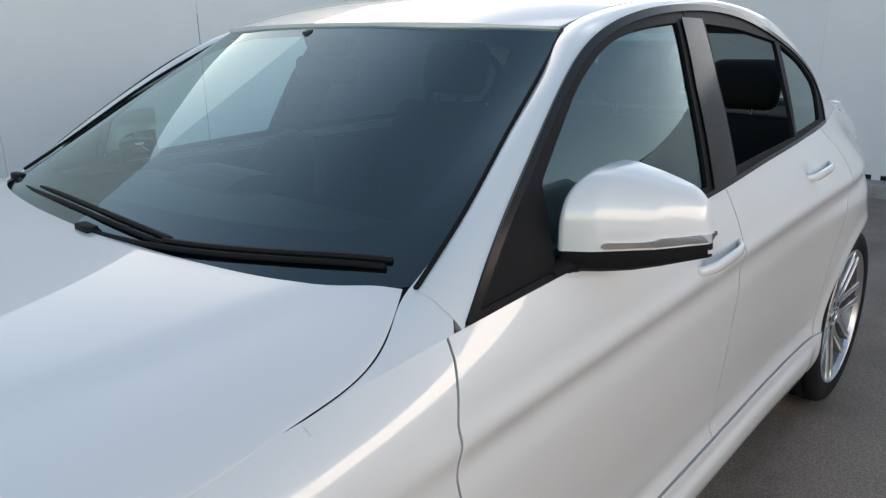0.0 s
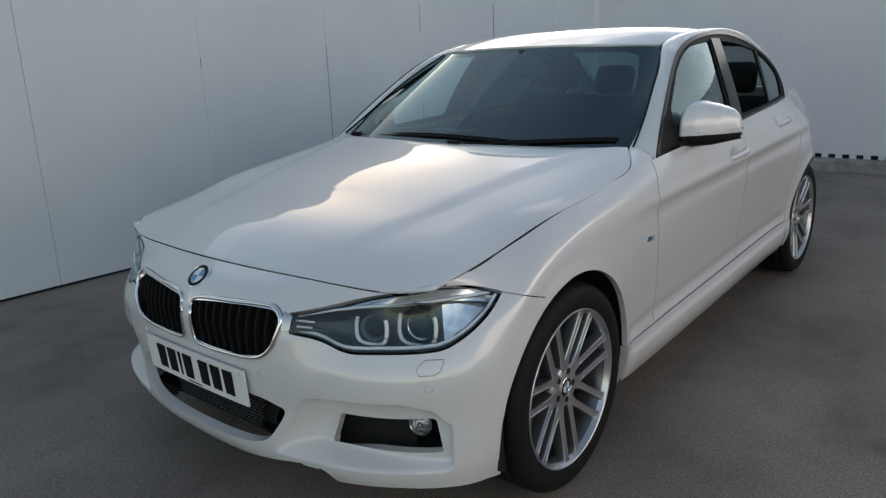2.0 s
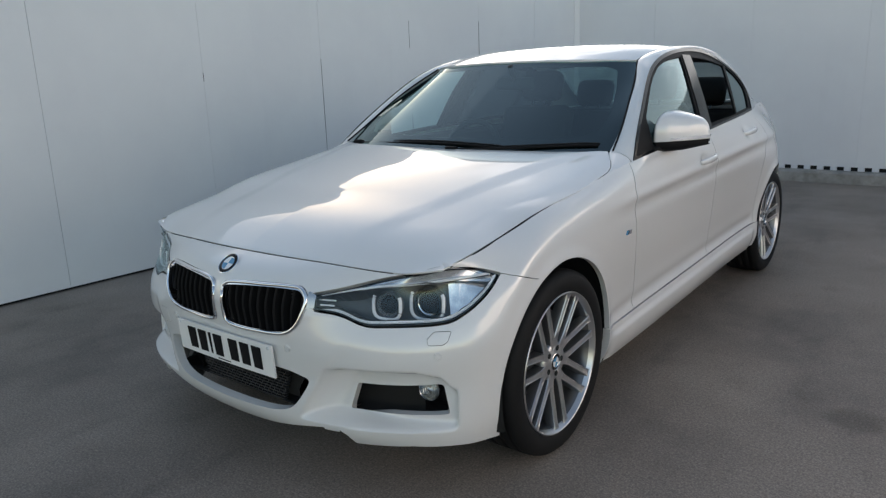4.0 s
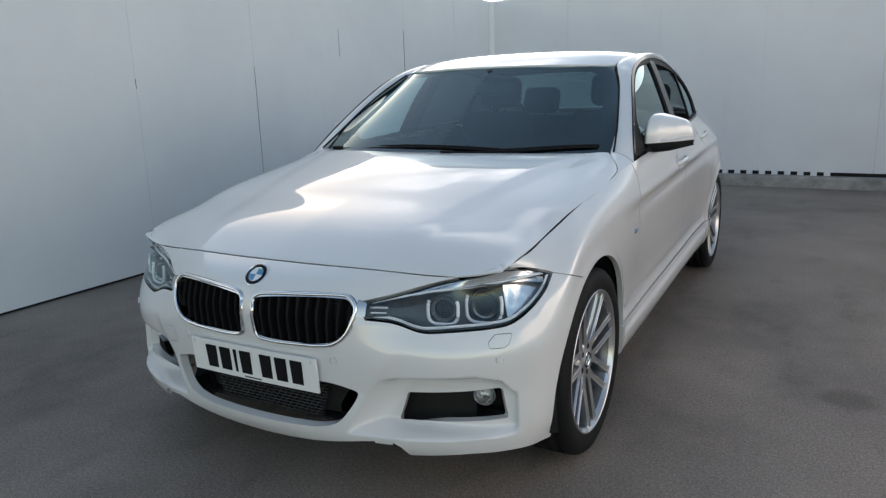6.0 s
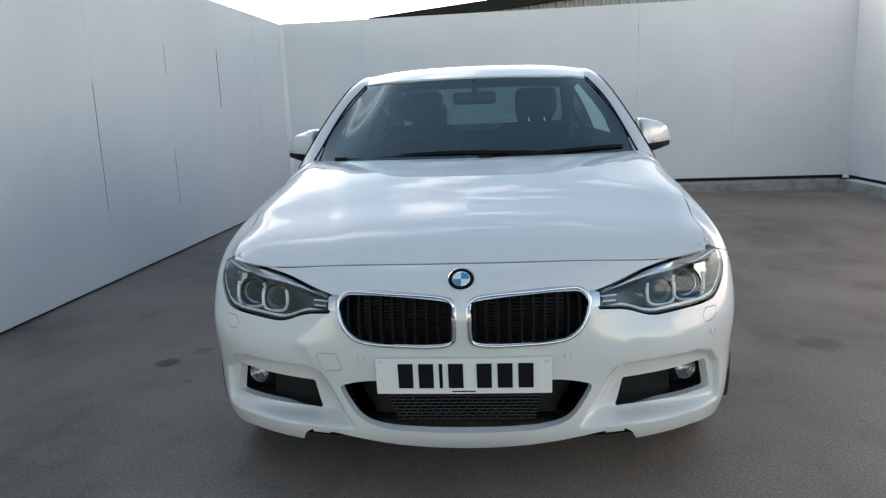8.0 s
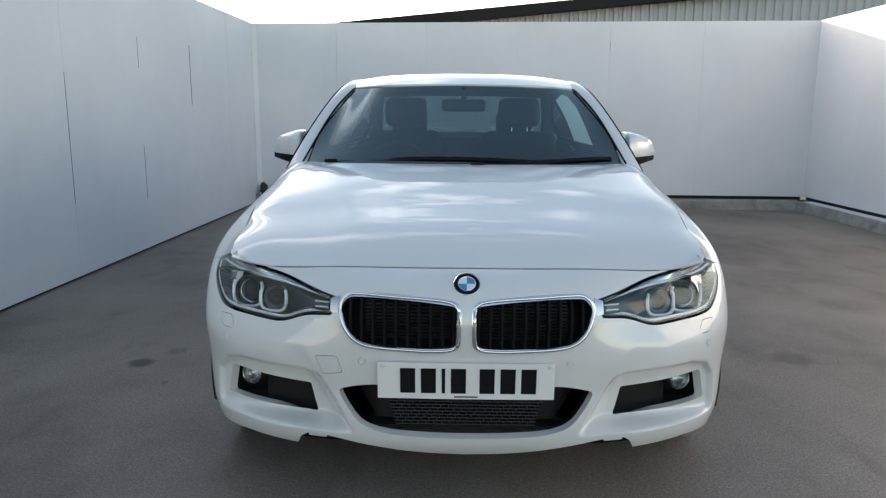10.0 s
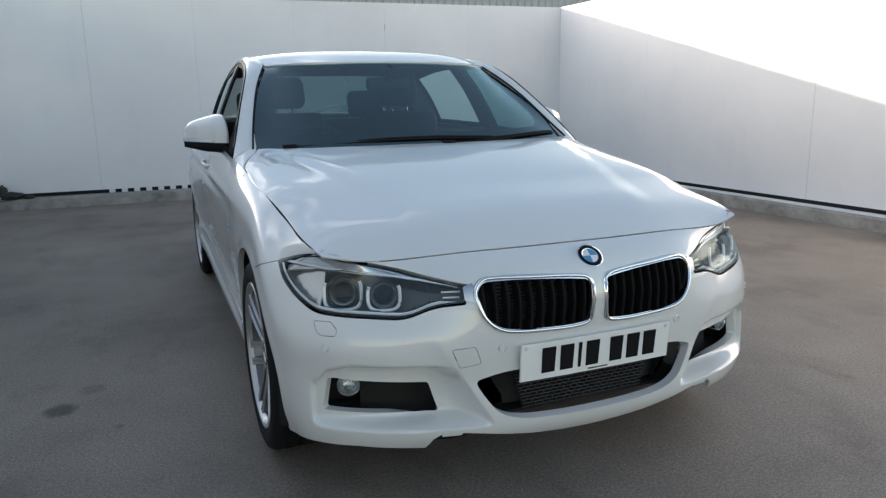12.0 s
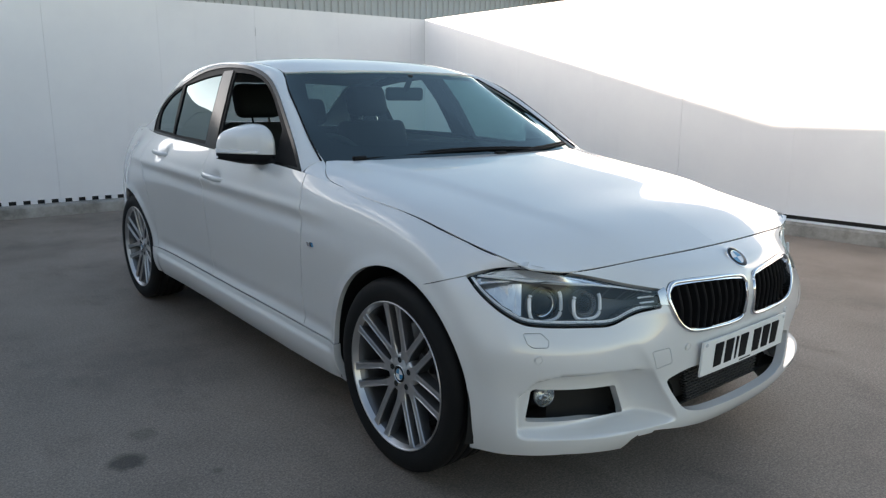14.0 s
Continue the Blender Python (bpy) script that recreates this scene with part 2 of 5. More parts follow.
def tube(bm, pts, radius, n=8, cap=True):
    """A round bar along points; radius may be one number or one a point."""
    pts = [Vector(p) for p in pts]
    rings = []
    up = Vector((0, 0, 1))
    for i, p in enumerate(pts):
        d = (pts[min(i + 1, len(pts) - 1)] - pts[max(i - 1, 0)]).normalized()
        s = d.cross(up if abs(d.z) < 0.95 else Vector((1, 0, 0))).normalized()
        u = s.cross(d)
        r = radius[i] if isinstance(radius, (list, tuple)) else radius
        rings.append([bm.verts.new(p + r * (math.cos(2 * math.pi * k / n) * s + math.sin(2 * math.pi * k / n) * u)) for k in range(n)])
    for a, b in zip(rings, rings[1:]):
        for k in range(n):
            bm.faces.new((a[k], a[(k + 1) % n], b[(k + 1) % n], b[k]))
    if cap:
        bm.faces.new(rings[0][::-1])
        bm.faces.new(rings[-1])


def prism(bm, poly, lo, hi, axes="xzy"):
    """Extrudes a polygon; axes names the two plane axes and the depth axis."""
    idx = ["xyz".index(c) for c in axes]

    def put(p, d):
        q = [0, 0, 0]
        q[idx[0]], q[idx[1]], q[idx[2]] = p[0], p[1], d
        return bm.verts.new(q)
    a, b = [put(p, lo) for p in poly], [put(p, hi) for p in poly]
    n = len(poly)
    fs = [bm.faces.new(a), bm.faces.new(b[::-1])]
    for i in range(n):
        fs.append(bm.faces.new((a[i], b[i], b[(i + 1) % n], a[(i + 1) % n])))
    bmesh.ops.recalc_face_normals(bm, faces=fs)
    return a + b


# smooth sheets: a net of control points, sampled through cubic splines
def spline(p, u, t):
    """Natural cubic spline through p (n, ...) at knots u, at t."""
    p = np.asarray(p, float)
    n = len(u)
    h = np.diff(u)
    a = np.zeros((n, n))
    b = np.zeros(p.shape)
    a[0, 0] = a[-1, -1] = 1.0
    hs = h.reshape((-1,) + (1,) * (p.ndim - 1))
    for i in range(1, n - 1):
        a[i, i - 1], a[i, i], a[i, i + 1] = h[i - 1], 2 * (h[i - 1] + h[i]), h[i]
    b[1:-1] = 6 * ((p[2:] - p[1:-1]) / hs[1:] - (p[1:-1] - p[:-2]) / hs[:-1])
    m = np.linalg.solve(a, b.reshape(n, -1)).reshape(p.shape)
    k = np.clip(np.searchsorted(u, t) - 1, 0, n - 2)
    s = (-1,) + (1,) * (p.ndim - 1)
    hk, x0, x1 = h[k].reshape(s), (t - u[k]).reshape(s), (u[k + 1] - t).reshape(s)
    return (m[k] * x1 ** 3 + m[k + 1] * x0 ** 3) / (6 * hk) + (p[k] / hk - m[k] * hk / 6) * x1 + (p[k + 1] / hk - m[k + 1] * hk / 6) * x0


def knots(p):
    d = np.linalg.norm(np.diff(p, axis=1), axis=2).mean(0) ** 0.7
    return np.concatenate([[0], np.cumsum(d)]) / d.sum()


def curve(pts, n):
    p = np.array(pts, float)
    u = knots(p[None])
    return spline(p, u, np.linspace(0, 1, n))


class Sheet:
    """Triangles with smooth normals: V points, N normals, F corners."""

    def __init__(self, v, n, f):
        self.V, self.N, self.F = v, n, f

    @staticmethod
    def grid(g, flip=False):
        r, c = g.shape[:2]
        du, dv = np.gradient(g, axis=1), np.gradient(g, axis=0)
        nn = np.cross(du, dv)
        nn /= np.linalg.norm(nn, axis=2, keepdims=True) + 1e-12
        i = np.arange(r * c).reshape(r, c)
        a, b, d, e = i[:-1, :-1].ravel(), i[:-1, 1:].ravel(), i[1:, 1:].ravel(), i[1:, :-1].ravel()
        f = np.concatenate([np.stack([a, b, d], 1), np.stack([a, d, e], 1)])
        s = Sheet(g.reshape(-1, 3), nn.reshape(-1, 3), f)
        return s.flipped() if flip else s

    @staticmethod
    def net(rows, nu, nv, flip=False, shift=None):
        p = np.array(rows, float)
        u, v = knots(p), knots(p.transpose(1, 0, 2))
        g = spline(p, v, np.linspace(0, 1, nv))
        g = spline(g.transpose(1, 0, 2), u, np.linspace(0, 1, nu)).transpose(1, 0, 2)
        if shift is not None:
            g = shift(g)
        return Sheet.grid(g, flip)

    def flipped(self):
        return Sheet(self.V, -self.N, self.F[:, ::-1])

    def mirrored(self):
        k = np.array([-1.0, 1, 1])
        return Sheet(self.V * k, self.N * k, self.F[:, ::-1])

    def moved(self, d):
        """The sheet lifted by d along its normals."""
        return Sheet(self.V + self.N * d, self.N, self.F)

    def plus(self, o):
        return Sheet(np.vstack([self.V, o.V]), np.vstack([self.N, o.N]), np.vstack([self.F, o.F + len(self.V)]))

    def finer(self, field, band, times=1):
        s = self
        for _ in range(times):
            g = field(s.V)
            near = np.abs(g[s.F]).min(1) < band
            f = s.F[near]
            e = np.sort(np.concatenate([f[:, [0, 1]], f[:, [1, 2]], f[:, [2, 0]]]), 1)
            ue, inv = np.unique(e, axis=0, return_inverse=True)
            inv = inv.ravel()
            v = (s.V[ue[:, 0]] + s.V[ue[:, 1]]) / 2
            n = s.N[ue[:, 0]] + s.N[ue[:, 1]]
            n /= np.linalg.norm(n, axis=1, keepdims=True) + 1e-12
            k = len(f)
            ab, bc, ca = inv[:k] + len(s.V), inv[k:2 * k] + len(s.V), inv[2 * k:] + len(s.V)
            nf = np.concatenate([np.stack([f[:, 0], ab, ca], 1), np.stack([ab, f[:, 1], bc], 1), np.stack([ca, bc, f[:, 2]], 1), np.stack([ab, bc, ca], 1)])
            s = Sheet(np.vstack([s.V, v]), np.vstack([s.N, n]), np.vstack([s.F[~near], nf]))
            band /= 2
        return s

    def keep(self, field, fine=0):
        """The part where field(points) < 0, cut cleanly along its zero line."""
        s = self.finer(field, 0.012, fine) if fine else self
        g = field(s.V)
        g = np.where(np.abs(g) < 1e-7, 1e-7, g)
        ins = g[s.F] < 0
        k = ins.sum(1)
        out = [s.F[k == 3]]
        V, N = [s.V], [s.N]
        count = len(s.V)
        cache = {}
        extra = []

        def cut(i, j):
            nonlocal count
            key = (i, j) if i < j else (j, i)
            if key not in cache:
                t = g[i] / (g[i] - g[j])
                V.append((s.V[i] + t * (s.V[j] - s.V[i]))[None])
                n = s.N[i] + t * (s.N[j] - s.N[i])
                N.append((n / (np.linalg.norm(n) + 1e-12))[None])
                cache[key] = count
                count += 1
            return cache[key]
        for tri in s.F[(k == 1) | (k == 2)]:
            a, b, c = (int(q) for q in tri)
            inside = (g[a] < 0, g[b] < 0, g[c] < 0)
            while not (inside[0] and not inside[2]):
                a, b, c = b, c, a
                inside = inside[1:] + inside[:1]
            if inside[1]:
                p, q = cut(b, c), cut(a, c)
                extra += [(a, b, p), (a, p, q)]
            else:
                extra.append((a, cut(a, b), cut(a, c)))
        F = np.vstack([out[0], np.array(extra, int).reshape(-1, 3)])
        V, N = np.vstack(V), np.vstack(N)
        used = np.unique(F)
        new_id = np.full(len(V), -1)
        new_id[used] = np.arange(len(used))
        return Sheet(V[used], N[used], new_id[F])

    def rim(self):
        """Directed boundary edges."""
        e = np.concatenate([self.F[:, [0, 1]], self.F[:, [1, 2]], self.F[:, [2, 0]]])
        k = np.sort(e, 1)
        _, first, cnt = np.unique(k, axis=0, return_index=True, return_counts=True)
        return e[first[cnt == 1]]

    def folded(self, depth, way=None):
        """Adds a return along every free edge, depth inwards (or along way)."""
        e = self.rim()
        a, b = self.V[e[:, 0]], self.V[e[:, 1]]
        w = np.array(way, float) if way is not None else None
        da = np.broadcast_to(w, a.shape) if way is not None else -self.N[e[:, 0]]
        db = np.broadcast_to(w, a.shape) if way is not None else -self.N[e[:, 1]]
        n = np.cross(da, b - a)
        n /= np.linalg.norm(n, axis=1, keepdims=True) + 1e-12
        m = len(e)
        v = np.vstack([a, b, a + depth * da, b + depth * db])
        i = np.arange(m)
        f = np.vstack([np.stack([i + m, i, i + 2 * m], 1), np.stack([i + m, i + 2 * m, i + 3 * m], 1)])
        fn = np.cross(v[f[:m, 1]] - v[f[:m, 0]], v[f[:m, 2]] - v[f[:m, 0]])
        sign = np.sign((fn * n).sum(1))[:, None]
        return self.plus(Sheet(v, np.vstack([n * sign] * 4), f))

    def solid(self, thick):
        """A closed plate of this thickness."""
        s = self.folded(thick)
        return s.plus(self.moved(-thick).flipped())

    def mesh(self, name):
        me = bpy.data.meshes.new(name)
        me.from_pydata(self.V, [], self.F)
        me.polygons.foreach_set("use_smooth", [True] * len(self.F))
        me.normals_split_custom_set_from_vertices(self.N.tolist())
        return me


def sheet_part(name, s, mat, parent=None, label=""):
    return finish(name, s.mesh(name), mat, parent, label)


def rounded(poly, r, n=6):
    """A polygon with its corners rounded by r (one number, or one a corner)."""
    out = []
    m = len(poly)
    for i in range(m):
        p = np.array(poly[i], float)
        a, b = np.array(poly[i - 1], float) - p, np.array(poly[(i + 1) % m], float) - p
        la, lb = np.linalg.norm(a), np.linalg.norm(b)
        ri = r[i] if isinstance(r, (list, tuple)) else r
        if ri <= 0:
            out.append(tuple(p))
            continue
        k = min(ri, la * 0.48, lb * 0.48)
        s, e = p + a / la * k, p + b / lb * k
        for t in np.linspace(0, 1, n):
            out.append(tuple((1 - t) ** 2 * s + 2 * t * (1 - t) * p + t * t * e))
    return out


def inside(poly, project):
    """A field: the signed distance (negative within) to a polygon, in the plane that project names."""
    q = np.array(poly, float)

    lo, hi = q.min(0) - .06, q.max(0) + .06

    def f(v):
        p = project(v)
        out = np.full(len(p), .06)
        near = ((p > lo) & (p < hi)).all(1)
        out[near] = exact(p[near])
        return out

    def exact(p):
        d = np.full(len(p), 1e9)
        w = np.zeros(len(p), bool)
        for a, b in zip(q, np.roll(q, -1, 0)):
            ab = b - a
            t = np.clip(((p - a) @ ab) / (ab @ ab + 1e-12), 0, 1)
            d = np.minimum(d, np.linalg.norm(p - a - t[:, None] * ab, axis=1))
            c = (a[1] > p[:, 1]) != (b[1] > p[:, 1])
            with np.errstate(divide="ignore", invalid="ignore"):
                w ^= c & (p[:, 0] < (b[0] - a[0]) * (p[:, 1] - a[1]) / (b[1] - a[1] + 1e-15) + a[0])
        return np.where(w, -d, d)
    return f


def XZ(v):
    return v[:, [0, 2]]


def YZ(v):
    return v[:, [1, 2]]


def PZ(v):
    """Round the front corner: x + y against z."""
    return np.stack([v[:, 0] + v[:, 1], v[:, 2]], 1)


def both(*fields):
    return lambda v: np.maximum.reduce([f(v) for f in fields])


def outside(field, gap=0.0):
    return lambda v: gap - field(v)


def shrunk(field, gap):
    return lambda v: field(v) + gap


# ---- the bay: ground, walls, kerbs ----
GROUND = 0.0
bm = bmesh.new()
box(bm, (-400, -400, -0.3), (400, 400, 0.0))
tagged(part("ground", bm, ASPHALT), "dark grey worn tarmac yard with faint stains", "ground", kind="structure")

CORNER_A, CORNER_B = Vector((-2.775, 7.10, 0)), Vector((4.60, 6.87, 0))
END_A, END_C = Vector((-2.875, -2.38, 0)), Vector((4.80, -2.4, 0))
TOP = 2.39
SHEET = 1.20    # width of one board


def wall_board(bm, a, b, z0, za, zb, thick, inward):
    """One upright board from a to b with a sloping top; thick away from inward."""
    n = (Vector((b.y - a.y, a.x - b.x, 0))).normalized()
    if n.dot(inward) > 0:
        n = -n
    p = [Vector((a.x, a.y, z0)), Vector((b.x, b.y, z0)), Vector((b.x, b.y, zb)), Vector((a.x, a.y, za))]
    f = [bm.verts.new(q) for q in p]
    k = [bm.verts.new(q + n * thick) for q in p]
    fs = [bm.faces.new(f), bm.faces.new(k[::-1])] + [bm.faces.new((f[i], k[i], k[(i + 1) % 4], f[(i + 1) % 4])) for i in range(4)]
    bmesh.ops.recalc_face_normals(bm, faces=fs)


def wall_run(name, a, b, inward, z0, top, label, first=SHEET, slits=(), cracks=()):
    """A wall of boards, hairline joints between them, on a carrier behind. slits: (joint, from height), where daylight shows
    through an open joint; cracks: (joint, from, to), where the boards have drawn apart."""
    wall = tagged(empty(name), label, "wall", kind="structure")
    d = (b - a)
    length = d.length
    d.normalize()
    n = Vector((-d.y, d.x, 0))
    if n.dot(inward) > 0:
        n = -n
    rnd = random.Random(name)
    s0, cuts = 0.0, []
    s = first
    while s < length - 0.05:
        cuts.append((s0, s))
        s0, s = s, s + SHEET
    cuts.append((s0, length))
    slit = dict(slits)
    for i, (s0, s1) in enumerate(cuts):
        bb = bmesh.new()
        off = n * rnd.uniform(0.0, 0.0025)
        gap = rnd.choice((0.0004, 0.0007, 0.0012))
        ga, gb = (0.0013 if i - 1 in slit else gap), (0.0013 if i in slit else gap)
        wall_board(bb, a + d * (s0 + ga) + off, a + d * (s1 - gb) + off, z0, top(s0), top(s1), 0.018, inward)
        part("board", bb, WALLPAINT, wall)
    bm = bmesh.new()
    for i, (s0, s1) in enumerate(cuts):
        mid = min(slit.get(i, 9), slit.get(i - 1, 9), top(s0) - 0.02)
        p, q = a + d * s0 + n * 0.026, a + d * s1 + n * 0.026
        wall_board(bm, p, q, z0 + 0.02, mid, mid, 0.04, inward)
        if mid < top(s0) - 0.03:
            wall_board(bm, p + d * (0.006 if i - 1 in slit else 0), q - d * (0.006 if i in slit else 0), mid, top(s0) - 0.02, top(s1) - 0.02, 0.04, inward)
    part("carrier", bm, CONCRETE, wall)
    for i, za, zb in cracks:
        bm = bmesh.new()
        c = a + d * cuts[i][1] - n * 0.0015
        steps = 7
        rows_ = []
        for k in range(steps + 1):
            w = 0.0016 * math.sin(math.pi * (0.12 + 0.76 * k / steps)) * rnd.uniform(0.7, 1.25)
            z = za + (zb - za) * k / steps
            o = d * rnd.uniform(-0.0012, 0.0012)
            rows_.append([bm.verts.new(c + o + d * x + n * y + Vector((0, 0, z))) for x, y in ((-w, 0), (w, 0), (w, 0.006), (-w, 0.006))])
        for p, q in zip(rows_, rows_[1:]):
            for k in range(4):
                bm.faces.new((p[k], p[(k + 1) % 4], q[(k + 1) % 4], q[k]))
        bm.faces.new(rows_[0])
        bm.faces.new(rows_[-1])
        bmesh.ops.recalc_face_normals(bm, faces=bm.faces[:])
        part("joint_gap", bm, DARK, wall, "dark gap where two boards have parted")
    return wall


wall_run("wall_west", END_A, CORNER_A, Vector((1, 0, 0)), 0.018, lambda s: TOP, "tall white painted board wall with hairline joints", 1.20,
         [(1, 1.62), (4, 1.88)], [(2, 1.34, 1.41), (3, .56, 1.50), (4, .45, .95), (4, 1.60, 1.86), (5, 1.30, 1.90)])
wall_run("wall_north", CORNER_A, CORNER_B, Vector((0, -1, 0)), 0.168, lambda s: TOP + 0.035 * s / 7.38, "tall white painted board wall standing on a kerb", 1.125,
         [(0, 1.82)], [(3, 2.05, 2.16)])
wall_run("wall_east", CORNER_B, END_C, Vector((-1, 0, 0)), 0.168, lambda s: TOP + 0.035, "tall white painted board wall, sunlit along its top", 5.53 - 4 * SHEET)

# black strip that paints the shade in the gap under the side wall's boards
bm = bmesh.new()
dw = (CORNER_A - END_A).normalized()
box(bm, (0, .020, 0), ((CORNER_A - END_A).length, .060, .040))
bmesh.ops.transform(bm, matrix=Matrix.Translation(END_A) @ dw.to_track_quat("X", "Z").to_matrix().to_4x4(), verts=bm.verts[:])
part("gap_strip", bm, DARK, bpy.data.objects["wall_west"], "black strip for the shade in the gap under the boards")

# cover strip in the corner of the side and rear walls
bm = bmesh.new()
box(bm, (-.036, -.004, .130), (.036, .004, TOP - .02), .001)
bmesh.ops.transform(bm, matrix=Matrix.Translation(CORNER_A + Vector((.027, -.027, 0))) @ Matrix.Rotation(radians(45), 4, "Z"), verts=bm.verts[:])
tagged(part("trim_corner", bm, WALLPAINT), "white painted cover strip in the wall corner", "trim", kind="structure")


def kerb(name, a, b, inward, label, depth=0.17, height=0.125):
    d = (b - a).normalized()
    bm = bmesh.new()
    n = inward.normalized()
    n = (n - d * n.dot(d)).normalized()
    prof = [(-0.2, 0.0), (depth, 0.0), (depth - 0.012, height - 0.02), (depth - 0.03, height), (-0.2, height)]
    ends = []
    for p in (a, b):
        ends.append([bm.verts.new(p + n * q[0] + Vector((0, 0, q[1]))) for q in prof])
    fs = [bm.faces.new(ends[0]), bm.faces.new(ends[1][::-1])]
    for i in range(len(prof)):
        fs.append(bm.faces.new((ends[0][i], ends[1][i], ends[1][(i + 1) % 5], ends[0][(i + 1) % 5])))
    bmesh.ops.recalc_face_normals(bm, faces=fs)
    return tagged(part(name, bm, CONCRETE), label, "kerb", kind="structure")


kerb("kerb_north", CORNER_A, CORNER_B, Vector((0, -1, 0)), "weathered concrete kerb under the rear wall")
kerb("kerb_east", CORNER_B, END_C, Vector((-1, 0, 0)), "weathered concrete kerb under the side wall")

# packing blocks on the kerbs, and black strips painting the shade under the boards
north = bpy.data.objects["wall_north"]
dn = (CORNER_B - CORNER_A).normalized()
bm = bmesh.new()
box(bm, (0.02, 0.022, .120), (7.34, 0.05, .19))
bmesh.ops.transform(bm, matrix=Matrix.Translation(CORNER_A) @ dn.to_track_quat("X", "Z").to_matrix().to_4x4(), verts=bm.verts[:])
part("gap_strip", bm, DARK, north, "black strip for the shade in the gap under the boards")
for i in range(23):
    x = 1.20 + i * .138
    bm = bmesh.new()
    box(bm, (x, -.004, .1245), (x + .066, .03, .170), .003)
    bmesh.ops.transform(bm, matrix=Matrix.Translation(CORNER_A) @ dn.to_track_quat("X", "Z").to_matrix().to_4x4(), verts=bm.verts[:])
    part("packing_block", bm, WALLPAINT, north, "small white packing block")
east = bpy.data.objects["wall_east"]
bm = bmesh.new()
de = (END_C - CORNER_B).normalized()
box(bm, (.02, .022, .120), (9.25, .05, .19))
bmesh.ops.transform(bm, matrix=Matrix.Translation(CORNER_B) @ de.to_track_quat("X", "Z").to_matrix().to_4x4(), verts=bm.verts[:])
part("gap_strip", bm, DARK, east, "black strip for the shade in the gap under the boards")
bm = bmesh.new()
rnd = random.Random(4)
ys = [6.6 - .35 * i for i in range(25)]
lo_, hi_ = [], []
for y in ys:
    xw = CORNER_B.x + (END_C.x - CORNER_B.x) * (CORNER_B.y - y) / (CORNER_B.y - END_C.y)
    lo_.append(bm.verts.new((xw - .125 + rnd.uniform(-.012, .012), y, .1262)))
    hi_.append(bm.verts.new((xw - .006, y, .1262)))
for i in range(len(ys) - 1):
    bm.faces.new((lo_[i], lo_[i + 1], hi_[i + 1], hi_[i]))
bmesh.ops.recalc_face_normals(bm, faces=bm.faces[:])
r = bmesh.ops.extrude_face_region(bm, geom=bm.faces[:])
for v in [e for e in r["geom"] if isinstance(e, bmesh.types.BMVert)]:
    v.co.z += .006
bmesh.ops.recalc_face_normals(bm, faces=bm.faces[:])
tagged(part("trim_kerb_paint", bm, WALLPAINT), "flaking white paint along the kerb top", "paint", kind="structure")

# litter caught in the corner
LITTER = material("dark_litter", (0.02, 0.022, 0.02), 0.6)
rnd = random.Random(9)
for nm, pos, size, mat, lab in (("rag", (-2.60, 6.97, .125), (.13, .07, .085), LITTER, "crumpled dark rag on the kerb"),
                                ("rag", (-2.68, 7.02, .125), (.05, .05, .16), LITTER, "crumpled dark rag on the kerb"),
                                ("rag", (-2.42, 6.96, .125), (.06, .04, .04), LITTER, "crumpled dark rag on the kerb"),
                                ("paper_scrap", (-2.65, 6.95, .125), (.07, .03, .035), WALLPAINT, "pale paper scrap on the kerb")):
    bm = bmesh.new()
    bmesh.ops.create_icosphere(bm, subdivisions=3, radius=1.0)
    for v in bm.verts:
        k = 1 + .35 * noise.noise(v.co * 2.1 + Vector(pos)) + .2 * noise.noise(v.co * 5.0)
        v.co = Vector((v.co.x * size[0] * k, v.co.y * size[1] * k, max(0, (v.co.z * k + .75)) * size[2] * .57))
        v.co += Vector(pos)
    tagged(part(nm, bm, mat, smooth=50), lab, "litter")

# building with ribbed cladding beyond the rear wall
barn = tagged(empty("warehouse"), "grey warehouse with ribbed metal cladding and dark roof edge", "building")
Y0, PITCH, X0, RIBS = 16.0, 0.22, 0.0, 150


def rake(x):
    """Height of the roof edge, rising from the low end."""
    return min(3.50 + 0.096 * x, 3.50 + 0.096 * 12 + 0.02 * (x - 12))


bm = bmesh.new()
vs = []
for i in range(RIBS):
    for rx, ry in ((0.0, 0.0), (0.09, 0.0), (0.115, 0.045), (0.195, 0.045)):
        vs.append((X0 + i * PITCH + rx, Y0 - ry))
lo = [bm.verts.new((x, y, 0)) for x, y in vs]
hi = [bm.verts.new((x, y, rake(x))) for x, y in vs]
for i in range(len(vs) - 1):
    bm.faces.new((lo[i], lo[i + 1], hi[i + 1], hi[i]))
part("cladding", bm, CLADDING, barn)
bm = bmesh.new()
for xa, xb in ((X0 - 3, 12.0), (12.0, X0 + RIBS * PITCH + 1)):
    for y in (Y0 - .4,):
        v = [bm.verts.new((x, yy_, rake(x) + dz)) for x, dz in ((xa, -.02), (xb, -.02), (xb, .22), (xa, .22)) for yy_ in (y, Y0 + 12)]
        for f in ((0, 2, 4, 6), (1, 7, 5, 3), (0, 1, 3, 2), (6, 4, 5, 7)):
            bm.faces.new([v[k] for k in f])
bmesh.ops.recalc_face_normals(bm, faces=bm.faces[:])
part("roof", bm, DARK, barn, "dark roof edge")
bm = bmesh.new()
prism(bm, [(X0, 0), (X0 + RIBS * PITCH, 0), (X0 + RIBS * PITCH, rake(RIBS * PITCH) - .05), (X0 + 12, rake(12) - .05), (X0, rake(X0) - .05)], Y0 + .1, Y0 + 11.8, "xzy")
part("body", bm, CLADDING, barn)


